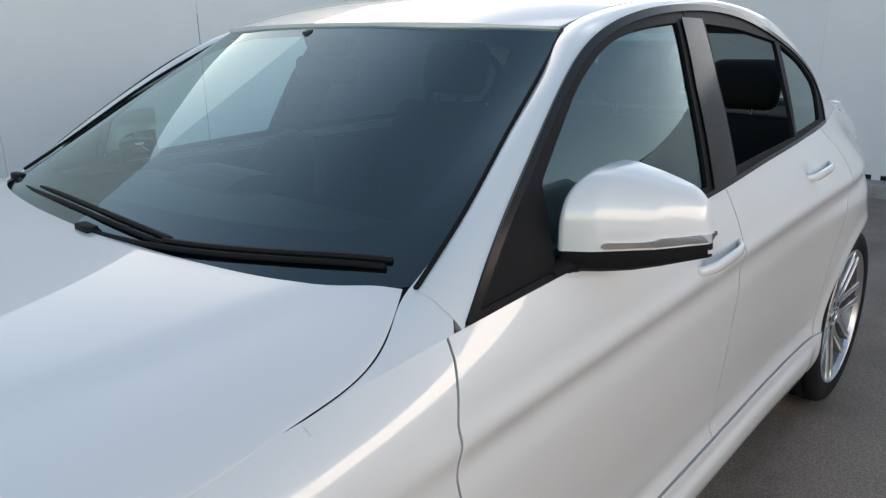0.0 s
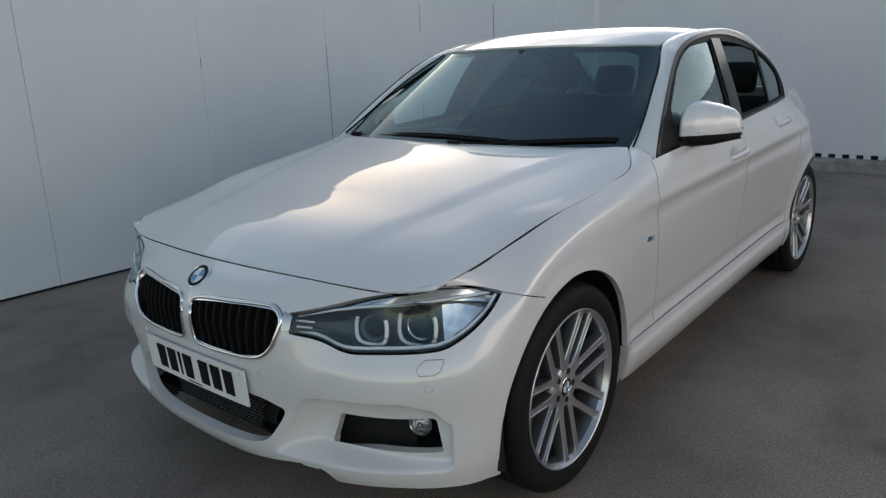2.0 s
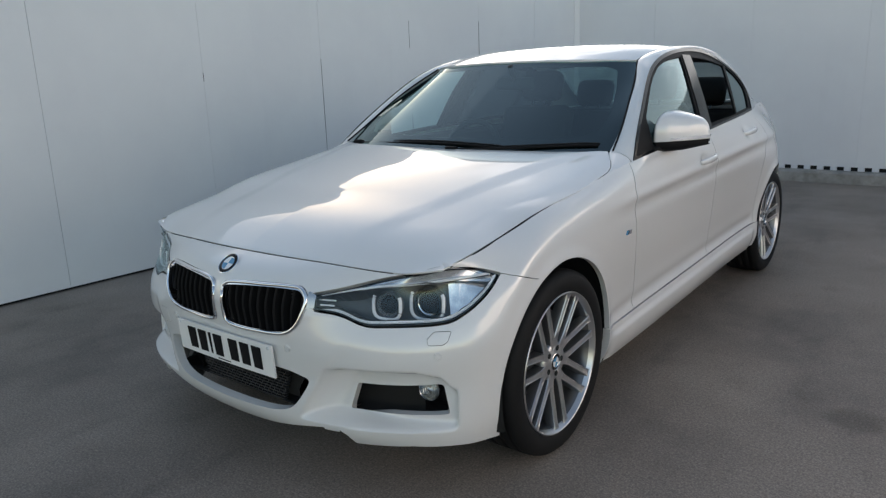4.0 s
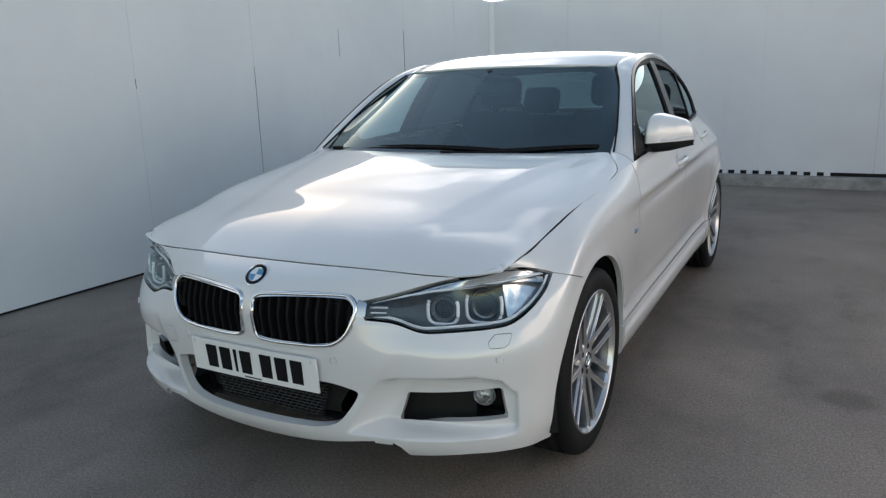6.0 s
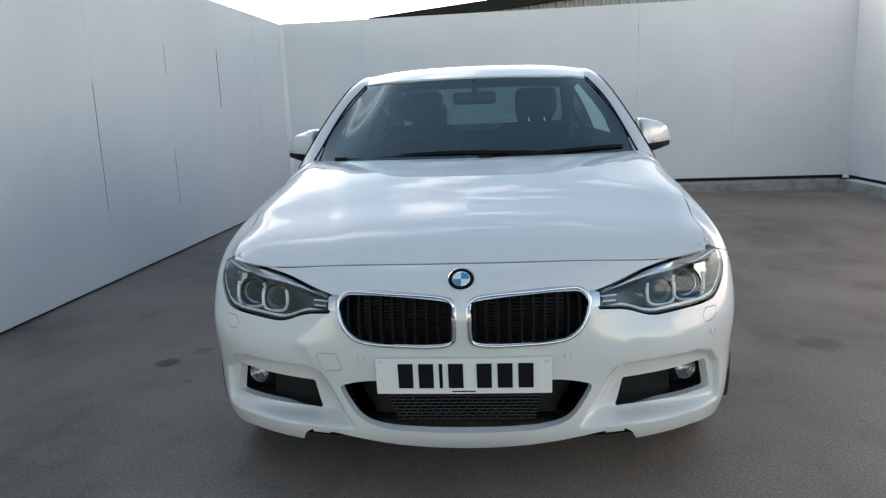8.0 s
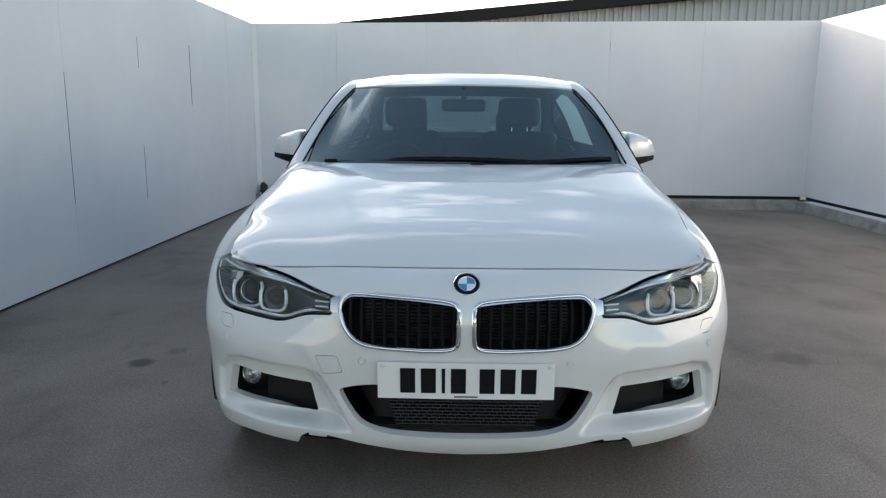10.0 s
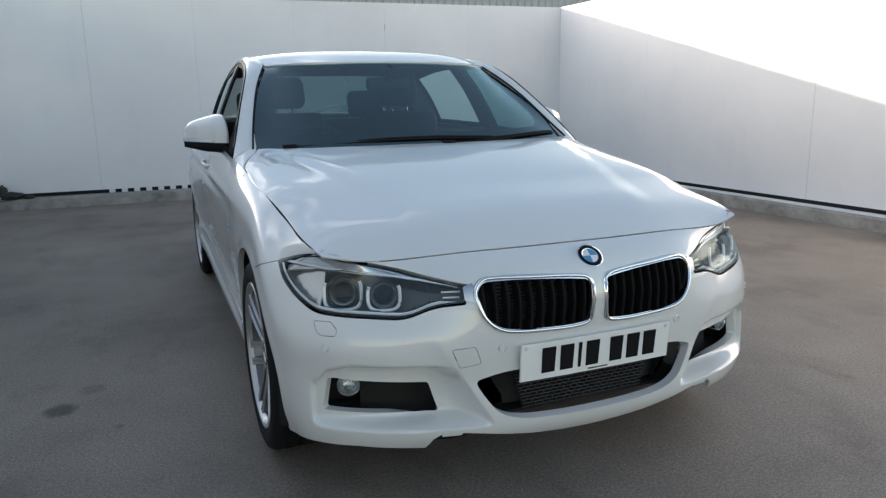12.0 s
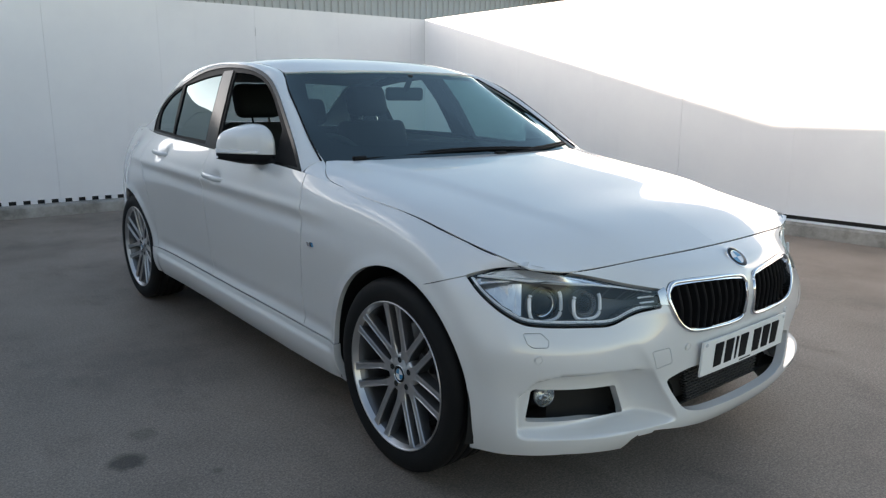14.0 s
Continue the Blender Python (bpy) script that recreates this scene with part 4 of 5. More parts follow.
for q, fdoor, rdoor in ((1, fd[0], rd[0]), (-1, fd[1], rd[1])):
    m = (lambda s: s) if q > 0 else (lambda s: s.mirrored())
    sheet_part("window_trim", m(trim), GLOSS, car, "gloss black strip round the side windows")
    sheet_part("window_frame", m(fr_front), BLACK, fdoor, "satin black window frame")
    sheet_part("window_frame", m(fr_rear), BLACK, rdoor, "satin black window frame")
    sheet_part("pillar_cover", m(dlo.moved(.0065).keep(BPIL, 1).folded(.003)), GLOSS, car, "gloss black centre pillar cover")
    if q > 0:
        sheet_part("window_pane", m(pane_f), GLASS, fdoor, "closed clear front side window")
    if q < 0:
        sheet_part("window_pane", m(pane_r), PRIVACY, rdoor, "dark privacy glass")
    sheet_part("quarter_pane", m(pane_q), PRIVACY, car, "dark privacy glass")
whole("windscreen", screen, GLASS, "tinted windscreen", 0)
FRIT = inside([(-1, 1.045), (.0, 1.040), (.60, 1.050), (.655, 1.075), (.655, 1.13), (.60, 1.235), (.548, 1.318), (.50, 1.335), (0, 1.348), (-1, 1.35)], XZ)
whole("screen_border", screen.moved(-.004).keep(outside(FRIT), 1), BLACK, "black printed border", 0)
whole("rear_window", rear_screen, REARGLASS, "tinted rear window", 0)

# black strips and tubes that paint the shade into the panel gaps
for f, y0, y1 in ((FRONT_DOOR, .5, 1.0), (REAR_DOOR, 1.4, 1.9), (REAR_DOOR, 1.9, 2.7)):
    seal = skirt.keep(lambda v: np.maximum(np.abs(v[:, 1] - 1.6) - 1.1, .3 - v[:, 2])).moved(-.004).keep(lambda v, f=f: np.abs(f(v)) - .006, 1).keep(outside(ARCH_R)).keep(lambda v: -sill_line(v) + .001).keep(lambda v: np.maximum(y0 - v[:, 1], v[:, 1] - y1))
    pair("door_seal", seal, BLACK, car, depth=0)
be = bonnet.V.reshape(130, 110, 3)
for q in (1, -1):
    bm = bmesh.new()
    tube(bm, [(q * (x + .0015), y, z - .0048) for x, y, z in be[4::4, -1]], .0024, 6)
    tube(bm, [(q * x, y - .0015, z - .006) for x, y, z in be[0, ::4] if x < .58], .0026, 6)
    part("bonnet_seal", bm, BLACK, car)

# cowl under the windscreen
COWL = [[(0, .46, .972), (.2, .467, .972), (.45, .49, .971), (.65, .53, .968), (.74, .555, .965)],
        [(0, .465, .975), (.22, .485, .975), (.47, .52, .975), (.66, .58, .977), (.74, .615, .980)],
        [(0, .46, .984), (.3, .485, .985), (.55, .54, .987), (.69, .615, .990), (.742, .662, .996)]]
whole("cowl_panel", Sheet.net(COWL, 40, 14), BLACK, "black plastic cowl below the windscreen", 0)
for q in (1, -1):
    bm = bmesh.new()
    tube(bm, [(q * x, y, z + .002) for x, y, z in curve(PILLAR_IN[:5], 30)], .0045, 8)
    part("screen_seal", bm, BLACK, car, smooth=60)

FRONT = skirt.V[(skirt.V[:, 1] < -.1)]


def front_y(x, z):
    """How far forward the nose stands at x, z."""
    d = (FRONT[:, 0] - abs(x)) ** 2 + (FRONT[:, 2] - z) ** 2
    k = np.argsort(d)[:4]
    w = 1 / (d[k] + 1e-6)
    return float((FRONT[k, 1] * w).sum() / w.sum())


def on_corner(p, z):
    """The place on the front corner at x + y = p and height z."""
    c = FRONT[FRONT[:, 0] > .3]
    d = (c[:, 0] + c[:, 1] - p) ** 2 + (c[:, 2] - z) ** 2
    return c[np.argmin(d)]


def span(poly, x):
    """Lowest and highest point of a polygon at x."""
    zs = []
    for a, b in zip(poly, poly[1:] + poly[:1]):
        if (a[0] - x) * (b[0] - x) < 0:
            zs.append(a[1] + (x - a[0]) / (b[0] - a[0]) * (b[1] - a[1]))
    return (min(zs), max(zs)) if zs else None


def roundel(name, radius, m, parent, label):
    """A plain quartered disc in a dark ring with a bright rim, facing +z of m."""
    bm = bmesh.new()
    n = 40
    spec = [(0.0, .0020), (.60, .0016), (.64, .0026), (.92, .0014), (.95, .0028), (1.0, .0018), (1.0, -.003)]
    rings = []
    for r, h in spec:
        rings.append([bm.verts.new(m @ Vector((radius * r * math.cos(2 * math.pi * i / n), radius * r * math.sin(2 * math.pi * i / n), h))) for i in range(n)] if r else [bm.verts.new(m @ Vector((0, 0, h)))])
    for i in range(n):
        j = (i + 1) % n
        f = bm.faces.new((rings[0][0], rings[1][i], rings[1][j]))
        f.material_index = 1 if (i * 4 // n) % 2 == 0 else 2
        for k in range(1, len(spec) - 1):
            f = bm.faces.new((rings[k][i], rings[k + 1][i], rings[k + 1][j], rings[k][j]))
            f.material_index = {1: 3, 2: 0, 3: 3, 4: 3, 5: 3}[k]
    return part(name, bm, [GLOSS, BLUE, WHITE, CHROME], parent, label)


# black sheet added behind the front openings to darken them; wheel housings, floor
inner = nose.keep(lambda v: np.maximum(np.maximum(v[:, 0] - .74, v[:, 1] + .50), np.maximum(v[:, 2] - .70, .27 - v[:, 2]))).moved(-.09).keep(lambda v: np.maximum(v[:, 2] - .68, v[:, 0] - .66))
sheet_part("radiator_panel", inner.plus(inner.mirrored()), DARK, car, "black sheet added behind the front openings")
bm = bmesh.new()
box(bm, (-.78, -.42, .20), (.78, 2.42, .27), .02)
box(bm, (-.56, 2.42, .20), (.56, 3.50, .27), .02)
box(bm, (-.43, -.69, .250), (.43, -.43, .258), .003)
part("underbody", bm, DARK, car)
for q in (1, -1):
    for cy in (0, 2.81):
        bm = bmesh.new()
        prof = [(.40, q * .905), (.405, q * .56), (.0, q * .55)]
        w_ = .885 if cy == 0 else .765
        revolve(bm, [(.380, q * w_), (.392, q * (w_ - .02)), (.40, q * .56), (.02, q * .55)], 48, "x", -18 if cy == 0 else 10, 198 if cy == 0 else 190)
        for v in bm.verts:
            v.co.y += cy
            v.co.z += .328
        part("wheel_housing", bm, DARK, car, smooth=40)

# ---- kidney grilles ----
BRIDGE = material("satin_chrome", (0.50, 0.51, 0.52), 0.2, 1.0)
ring = nose.moved(.003).keep(kid_f, 2).keep(outside(shrunk(kid_f, .0125)), 2).folded(.03)
bridge = nose.moved(.003).keep(only_front(inside(rounded([(.378, .672), (.406, .662), (.406, .624), (.380, .622)], .004), XZ)), 2).folded(.02)
path = [Vector((x, 0, z)) for x, z in KIDNEY]
mid = Vector((sum(p.x for p in path) / len(path), 0, sum(p.z for p in path) / len(path)))
bead = []
for p in path:
    c = p + (mid - p).normalized() * .0065
    bead.append((c.x, front_y(c.x, c.z) - .003, c.z))
bead = [tuple(np.mean([bead[(i + k) % len(bead)] for k in (-1, 0, 1)], axis=0)) for i in range(len(bead))]
for q in (1, -1):
    kidney = sheet_part("kidney_grille", ring if q > 0 else ring.mirrored(), CHROME, car, "chrome kidney grille surround")
    bm = bmesh.new()
    tube(bm, [(q * x, y, z) for x, y, z in bead + bead[:2]], .0062, 8)
    part("bead", bm, CHROME, kidney, "rounded chrome bead", smooth=70)
    for i in range(10):
        x = .036 + i * .0345
        s = span(KIDNEY, x)
        if not s:
            continue
        lo, hi = s[0] + .006, s[1] - .006
        bm = bmesh.new()
        n = 9
        prev = None
        for k in range(n + 1):
            z = lo + (hi - lo) * k / n
            y = front_y(x, z) + .016
            row = [bm.verts.new((q * (x + dx), y + dy, z)) for dx, dy in ((-.0055, .035), (-.0045, .004), (-.001, 0), (.001, 0), (.0045, .004), (.0055, .035))]
            if prev:
                for a in range(5):
                    bm.faces.new((prev[a], prev[a + 1], row[a + 1], row[a]))
            prev = row
        bmesh.ops.recalc_face_normals(bm, faces=bm.faces[:])
        part("slat", bm, BLACK, kidney, "black grille slat" if i == 0 else "")
    # fine radiator fins behind
    bm = bmesh.new()
    for k in range(13):
        z = .535 + k * .0108
        box(bm, (min(q * .05, q * .30), -.668, z), (max(q * .05, q * .30), -.66, z + .004))
    part("radiator_core", bm, TRIMGREY, kidney, "dark radiator fins")
    # bright bridge from the kidney to the headlamp
    sheet_part("chrome_bridge", bridge if q > 0 else bridge.mirrored(), BRIDGE, car, "chrome bridge between grille and headlamp")

# ---- lower intake: mesh in the middle ----
bm = bmesh.new()
rows = 12
for k in range(rows):
    z = .268 + k * .0105
    half = .25 - .003 * (rows - k)
    box(bm, (-half, -.706, z - .0014), (half, -.69, z + .0014))
    if k < rows - 1:
        x = -half + (.01 if k % 2 else .022)
        while x < half:
            box(bm, (x - .0012, -.704, z), (x + .0012, -.69, z + .0105))
            x += .024
part("intake_mesh", bm, TRIMGREY, car, "black plastic mesh in the lower intake")

# ---- fog lamps ----
FOGMAT = material("fog_bowl", (0.45, 0.45, 0.44), 0.22, 1.0)
bump(FOGMAT, noise_node(FOGMAT, 90, 1, stretch=(1, 1, 0.2)), 0.6, 0.01)
for q in (1, -1):
    fog = on_corner(.17, .37)
    m = Matrix.Translation((q * .700, -.528, .360)) @ Euler((radians(90), 0, radians(q * 14))).to_matrix().to_4x4()
    bm = bmesh.new()
    revolve(bm, [(.036, -.03), (.036, .006), (.0335, .010), (.031, .007), (.030, -.004)], 32, "z")
    bmesh.ops.transform(bm, matrix=m, verts=bm.verts[:])
    lamp = part("fog_lamp", bm, BRIDGE, car, "round fog lamp with chrome bezel", smooth=40)
    bm = bmesh.new()
    revolve(bm, [(.0300, -.002), (.022, -.020), (.010, -.028), (.001, -.03)], 32, "z")
    bmesh.ops.transform(bm, matrix=m, verts=bm.verts[:])
    part("bowl", bm, FOGMAT, lamp, "bright reflector bowl", smooth=50)
    bm = bmesh.new()
    revolve(bm, [(.0300, .0), (.024, .006), (.014, .009), (.0005, .010)], 32, "z")
    bmesh.ops.transform(bm, matrix=m, verts=bm.verts[:])
    part("lens", bm, CLEAR, lamp, "clear lens", smooth=60)

# ---- headlamps ----
BROWLINE = [(-.278, .656), (-.12, .673), (.02, .687), (.14, .697), (.28, .707), (.41, .714), (.505, .719)]


def brow_z(v):
    b = np.array(BROWLINE)
    return np.interp(v[:, 0] + v[:, 1], b[:, 0], b[:, 1]) - v[:, 2]


lens = nose.keep(shrunk(lamp_f, .004), 2)
seal_ = lens.moved(-.0015).keep(outside(shrunk(lamp_f, .0075)), 2)
band = lens.moved(-.003).keep(outside(shrunk(lamp_f, .0155)), 2).keep(shrunk(lamp_f, .0080), 2).keep(lambda v: v[:, 2] - np.interp(v[:, 0] + v[:, 1], [-.3, .3, .42, .52], [.62, .64, .69, .72]))
plate_ = lens.moved(-.016).keep(brow_z, 2)
cell = lens.moved(-.030).keep(lambda v: np.maximum(np.maximum(.300 - v[:, 0] - v[:, 1], v[:, 0] + v[:, 1] - .50), .012 - brow_z(v)))
shell = lens.moved(-.075).plus(lens.folded(.08).keep(lambda v: np.where(np.arange(len(v)) < len(lens.V), 1.0, -1.0)))
shell.V[:, 2] = np.minimum(shell.V[:, 2], np.interp(shell.V[:, 0] + shell.V[:, 1], [-.3, 0, .2, .5], [.655, .685, .705, .690]))     # stays under the bonnet
for q in (1, -1):
    m = (lambda s: s) if q > 0 else (lambda s: s.mirrored())
    lamp = sheet_part("headlamp", m(shell), HOUSING, car, "clear-lensed headlamp with twin ring modules")
    sheet_part("lens", m(lens), CLEAR, lamp, "clear lens")
    sheet_part("seal", m(seal_), GLOSS, lamp, "black lens edge")
    sheet_part("light_strip", m(band), WHITEPLASTIC, lamp, "pale strip along the lower edge")
    sheet_part("upper_plate", m(plate_), BROW, lamp, "silver-grey upper panel")
    sheet_part("reflector", m(cell), REFLECTOR, lamp, "bright fluted reflector at the outer end")
    bm = bmesh.new()
    pts = []
    for p_, z_ in curve(BROWLINE, 40):
        c = on_corner(p_, z_)
        pts.append((q * (c[0] - .004), c[1] + .009, c[2]))
    pts = [tuple(np.mean(pts[max(0, i - 3):i + 4], axis=0)) for i in range(len(pts))]
    tube(bm, pts, .0044, 8)
    part("brow", bm, WHITEPLASTIC, lamp, "pale light bar along the brow", smooth=60)
    for k, (cx, cy, cz, r) in enumerate(((.603, -.566, .634, .041), (.703, -.496, .637, .048))):
        base = Matrix.Translation((q * cx, cy, cz)) @ Euler((radians(84), 0, radians(q * 16))).to_matrix().to_4x4()
        bm = bmesh.new()
        pts = []
        for i in range(37):
            a = radians(-212 + 244 * i / 36)
            ca, sa = math.cos(a), math.sin(a)
            pts.append(base @ Vector((r * 1.10 * math.copysign(abs(ca) ** .62, ca), r * 1.02 * math.copysign(abs(sa) ** .62, sa), .006)))
        tube(bm, pts, .0054, 8)
        part("ring", bm, WHITEPLASTIC, lamp, "open light-guide ring", smooth=60)
        bm = bmesh.new()
        revolve(bm, [(r * .90, .0), (r * .80, -.012), (r * .72, -.014)], 32, "z")
        bmesh.ops.transform(bm, matrix=base, verts=bm.verts[:])
        part("bezel", bm, CHROME if k else BROW, lamp, smooth=40)
        bm = bmesh.new()
        revolve(bm, [(r * .72, -.016), (r * .62, -.002), (r * .40, .008), (r * .15, .012), (.0004, .0125)], 32, "z")
        bmesh.ops.transform(bm, matrix=base, verts=bm.verts[:])
        part("projector", bm, GLOSS, lamp, "dark glass projector", smooth=60)
        bm = bmesh.new()
        revolve(bm, [(r * 1.10, -.004), (r * 1.0, -.03), (.002, -.034)], 32, "z")
        bmesh.ops.transform(bm, matrix=base, verts=bm.verts[:])
        part("bowl", bm, HOUSING, lamp, smooth=40)
    for dz in (-.006, .010):
        bm = bmesh.new()
        a, b = on_corner(-.262, .634 + dz), on_corner(-.19 + (.0 if dz > 0 else -.01), .634 + dz)
        tube(bm, [(q * a[0], a[1] + .012, a[2]), (q * b[0], b[1] + .012, b[2])], .0028, 6)
        part("bar", bm, WHITEPLASTIC, lamp)

# ---- number plate, badge, sensors ----
bm = bmesh.new()
n = 12
for i in range(n + 1):
    x = -.26 + .52 * i / n
    bend = .004 * (x / .26) ** 2
    for z, y in ((.378, -.7770), (.490, -.7735)):
        bm.verts.new((x, y + bend, z))
        bm.verts.new((x, y + bend + .007, z))
bm.verts.ensure_lookup_table()
v = bm.verts
for i in range(n):
    a, b = 4 * i, 4 * i + 4
    for f in ((a, b, b + 2, a + 2), (a + 1, a + 3, b + 3, b + 1), (a, a + 1, b + 1, b), (a + 2, b + 2, b + 3, a + 3)):
        bm.faces.new([v[k] for k in f])
bm.faces.new([v[k] for k in (0, 2, 3, 1)])
bm.faces.new([v[k] for k in (4 * n, 4 * n + 1, 4 * n + 3, 4 * n + 2)])
bmesh.ops.recalc_face_normals(bm, faces=bm.faces[:])
plate = part("number_plate", bm, PLATEWHITE, car, "white plate with plain black bars")
bars, x = [], -.196
for k in range(7):
    w = .016 if k == 2 else .050
    bars.append((x, x + w))
    x += w + (.034 if k == 3 else .011)
for a, b in bars:
    bm = bmesh.new()
    mid = (a + b) / 2
    y = -.7752 + .004 * (mid / .26) ** 2
    box(bm, (a + .003, y - .0030, .396), (b - .003, y + .001, .474))
    part("bar", bm, BLACK, plate)
bm = bmesh.new()
box(bm, (-.035, -.7785, .3835), (.035, -.776, .3875))
part("bar", bm, TRIMGREY, plate)
for x in (-.245, .245):
    bm = bmesh.new()
    revolve(bm, [(.0005, -.003), (.0055, -.002), (.0065, .002)], 12, "y")
    for w in bm.verts:
        w.co += Vector((x, -.7715, .480))
    part("screw_cap", bm, WHITE, plate)
yb = front_y(0, .712)
nb = Vector((0, -.66, .75)).normalized()
roundel("badge", .041, Matrix.Translation((0, -.692, .714)) @ nb.to_track_quat("Z", "Y").to_matrix().to_4x4(), car, "round blue and white quartered badge")
for sx, sz in ((.769, .498), (.312, .485)):
    for q in (1, -1):
        i = np.argmin((FRONT[:, 0] - sx) ** 2 + (FRONT[:, 2] - sz) ** 2)
        pos, nor = Vector(FRONT[i]), Vector(skirt.N[(skirt.V[:, 1] < -.1)][i])
        pos.x, nor.x = q * pos.x, q * nor.x
        bm = bmesh.new()
        revolve(bm, [(.0005, .0008), (.0085, .0006), (.0092, -.002), (.0105, -.002), (.0112, .0008), (.0125, .0), (.0125, -.006)], 24, "z")
        bmesh.ops.transform(bm, matrix=Matrix.Translation(pos + .0022 * nor) @ nor.to_track_quat("Z", "Y").to_matrix().to_4x4(), verts=bm.verts[:])
        part("parking_sensor", bm, PAINT, bumper, smooth=30)
for q in (1, -1):
    for k, (dy, mat) in enumerate(((-.020, BLUE), (-.011, BLACK), (0, CHROME))):
        bm = bmesh.new()
        y0 = .526 + dy
        vs = box(bm, (.9035, y0, .691), (.912, y0 + (.007 if k < 2 else .020), .707), .001)
        for w in bm.verts:
            w.co.y += (w.co.z - .699) * .5
            w.co.x *= q
        if q < 0:
            bmesh.ops.reverse_faces(bm, faces=bm.faces[:])
        part("wing_badge", bm, mat, car)

# ---- door handles ----
for q, doors in ((1, (fd[0], rd[0])), (-1, (fd[1], rd[1]))):
    for (hy, hz), door in zip(((1.475, .880), (2.305, .948)), doors):
        bm = bmesh.new()
        n, rows_ = 22, []
        for i in range(n + 1):
            u = i / n
            y = hy - .115 + .23 * u
            off = .894 + .024 * (1 - (2 * u - 1) ** 4) - (.038 if hy > 2 else 0)
            hgt, thk = .0135 - .004 * abs(2 * u - 1) ** 3, .008
            rows_.append([bm.verts.new((q * (off + thk * math.cos(a)), y, hz + .028 * (u - .5) * .5 + hgt * math.sin(a))) for a in np.linspace(0, 2 * math.pi, 13)[:-1]])
        for a, b in zip(rows_, rows_[1:]):
            for k in range(12):
                bm.faces.new((a[k], a[(k + 1) % 12], b[(k + 1) % 12], b[k]))
        bm.faces.new(rows_[0])
        bm.faces.new(rows_[-1])
        bmesh.ops.recalc_face_normals(bm, faces=bm.faces[:])
        part("handle", bm, PAINT, door, "white pull handle", smooth=60)

# ---- mirrors ----
def mirror_housing():
    """The housing: a wedge in plan, its front running back and out, domed on top and flat below."""
    nx, na = 40, 36
    g = np.zeros((na, nx, 3))
    for i in range(nx):
        s = i / (nx - 1)
        x = .836 + .183 * (1 - (1 - s) ** 1.25)
        u = (x - .836) / .183
        tip = (1 - u ** 15) ** .5
        root = (1 - max(0, 1 - u / .08) ** 2.2) ** .5
        top = 1.0 + np.interp(u, [0, .1, .25, .5, .8, 1], [.120, .136, .135, .123, .105, .089]) * max(.05, tip) * (.55 + .45 * root)
        low = np.interp(u, [0, .5, 1], [.962, .970, .992])
        front = np.interp(u, [0, .3, .7, 1], [.905, .935, 1.005, 1.085]) + .05 * (1 - root)
        rear = 1.085 + .02 * u
        for j in range(na):
            a = math.pi * j / (na - 1)
            k = abs(math.cos(a)) ** (.62 if a < math.pi / 2 else .50)
            mid = 1.014
            z = mid - (mid - low) * k if a < math.pi / 2 else mid + (top - mid) * k
            y = rear - (rear - front) * math.sin(a) ** (.42 if a < math.pi / 2 else .68)
            g[j, i] = (x, y, z)
    return Sheet.grid(g)


for q, door in ((1, fd[0]), (-1, fd[1])):
    sh = mirror_housing()
    m = (lambda s: s) if q > 0 else (lambda s: s.mirrored())
    cut = lambda v: 1.0150 + .03 * (v[:, 0] - .93) - v[:, 2]
    body = sheet_part("door_mirror", m(sh.keep(lambda v: -cut(v) + .001, 1).folded(.004)), BLACK, door, "black lower mirror housing")
    sheet_part("mirror_cap", m(sh.moved(.0025).keep(cut, 1).folded(.006)), PAINT, body, "white mirror cap")
    strip = sh.moved(.007).keep(lambda v: np.maximum(cut(v) + .004, np.maximum(v[:, 2] - 1.0330 - .03 * (v[:, 0] - .93), .905 - v[:, 0])), 1).folded(.004)
    sheet_part("indicator", m(strip), CHROME, body, "bright indicator strip")
    bm = bmesh.new()
    f = bm.faces.new([bm.verts.new((q * (.842 + .172 * a), 1.084 + .02 * a, b)) for a, b in ((0, .98), (.93, .995), (.99, 1.02), (.9, 1.07), (.45, 1.115), (0.05, 1.08))])
    part("glass", bm, MIRROR, body, "mirror glass")
    bm = bmesh.new()
    tube(bm, [(q * .822, .83, .968), (q * .836, .875, .972), (q * .852, .93, .985), (q * .885, 1.0, .995)], [.022, .017, .016, .018], 12)
    part("arm", bm, BLACK, body, smooth=60)

# ---- wipers ----
for pts in ([(-.62, .596, 1.003), (-.40, .549, 1.010), (-.22, .529, 1.019), (.05, .514, 1.020), (.30, .517, 1.010)], [(.06, .488, 1.000), (.31, .512, 1.008), (.54, .580, 1.018), (.64, .628, 1.020), (.70, .660, 1.018)]):
    bm = bmesh.new()
    c = curve(pts, 20)
    tube(bm, c, .005, 8)
    w = part("wiper", bm, BLACK, car, "black wiper arm and blade", smooth=60)
    bm = bmesh.new()
    tube(bm, [(x, y + .014, z + .007) for x, y, z in c[6:]], .005, 6)
    part("blade", bm, RUBBER, w)
    bm = bmesh.new()
    box(bm, (-.03, -.012, -.008), (.03, .012, .012), .005, m=Matrix.Translation(c[0]))
    part("pivot", bm, BLACK, w, smooth=40)


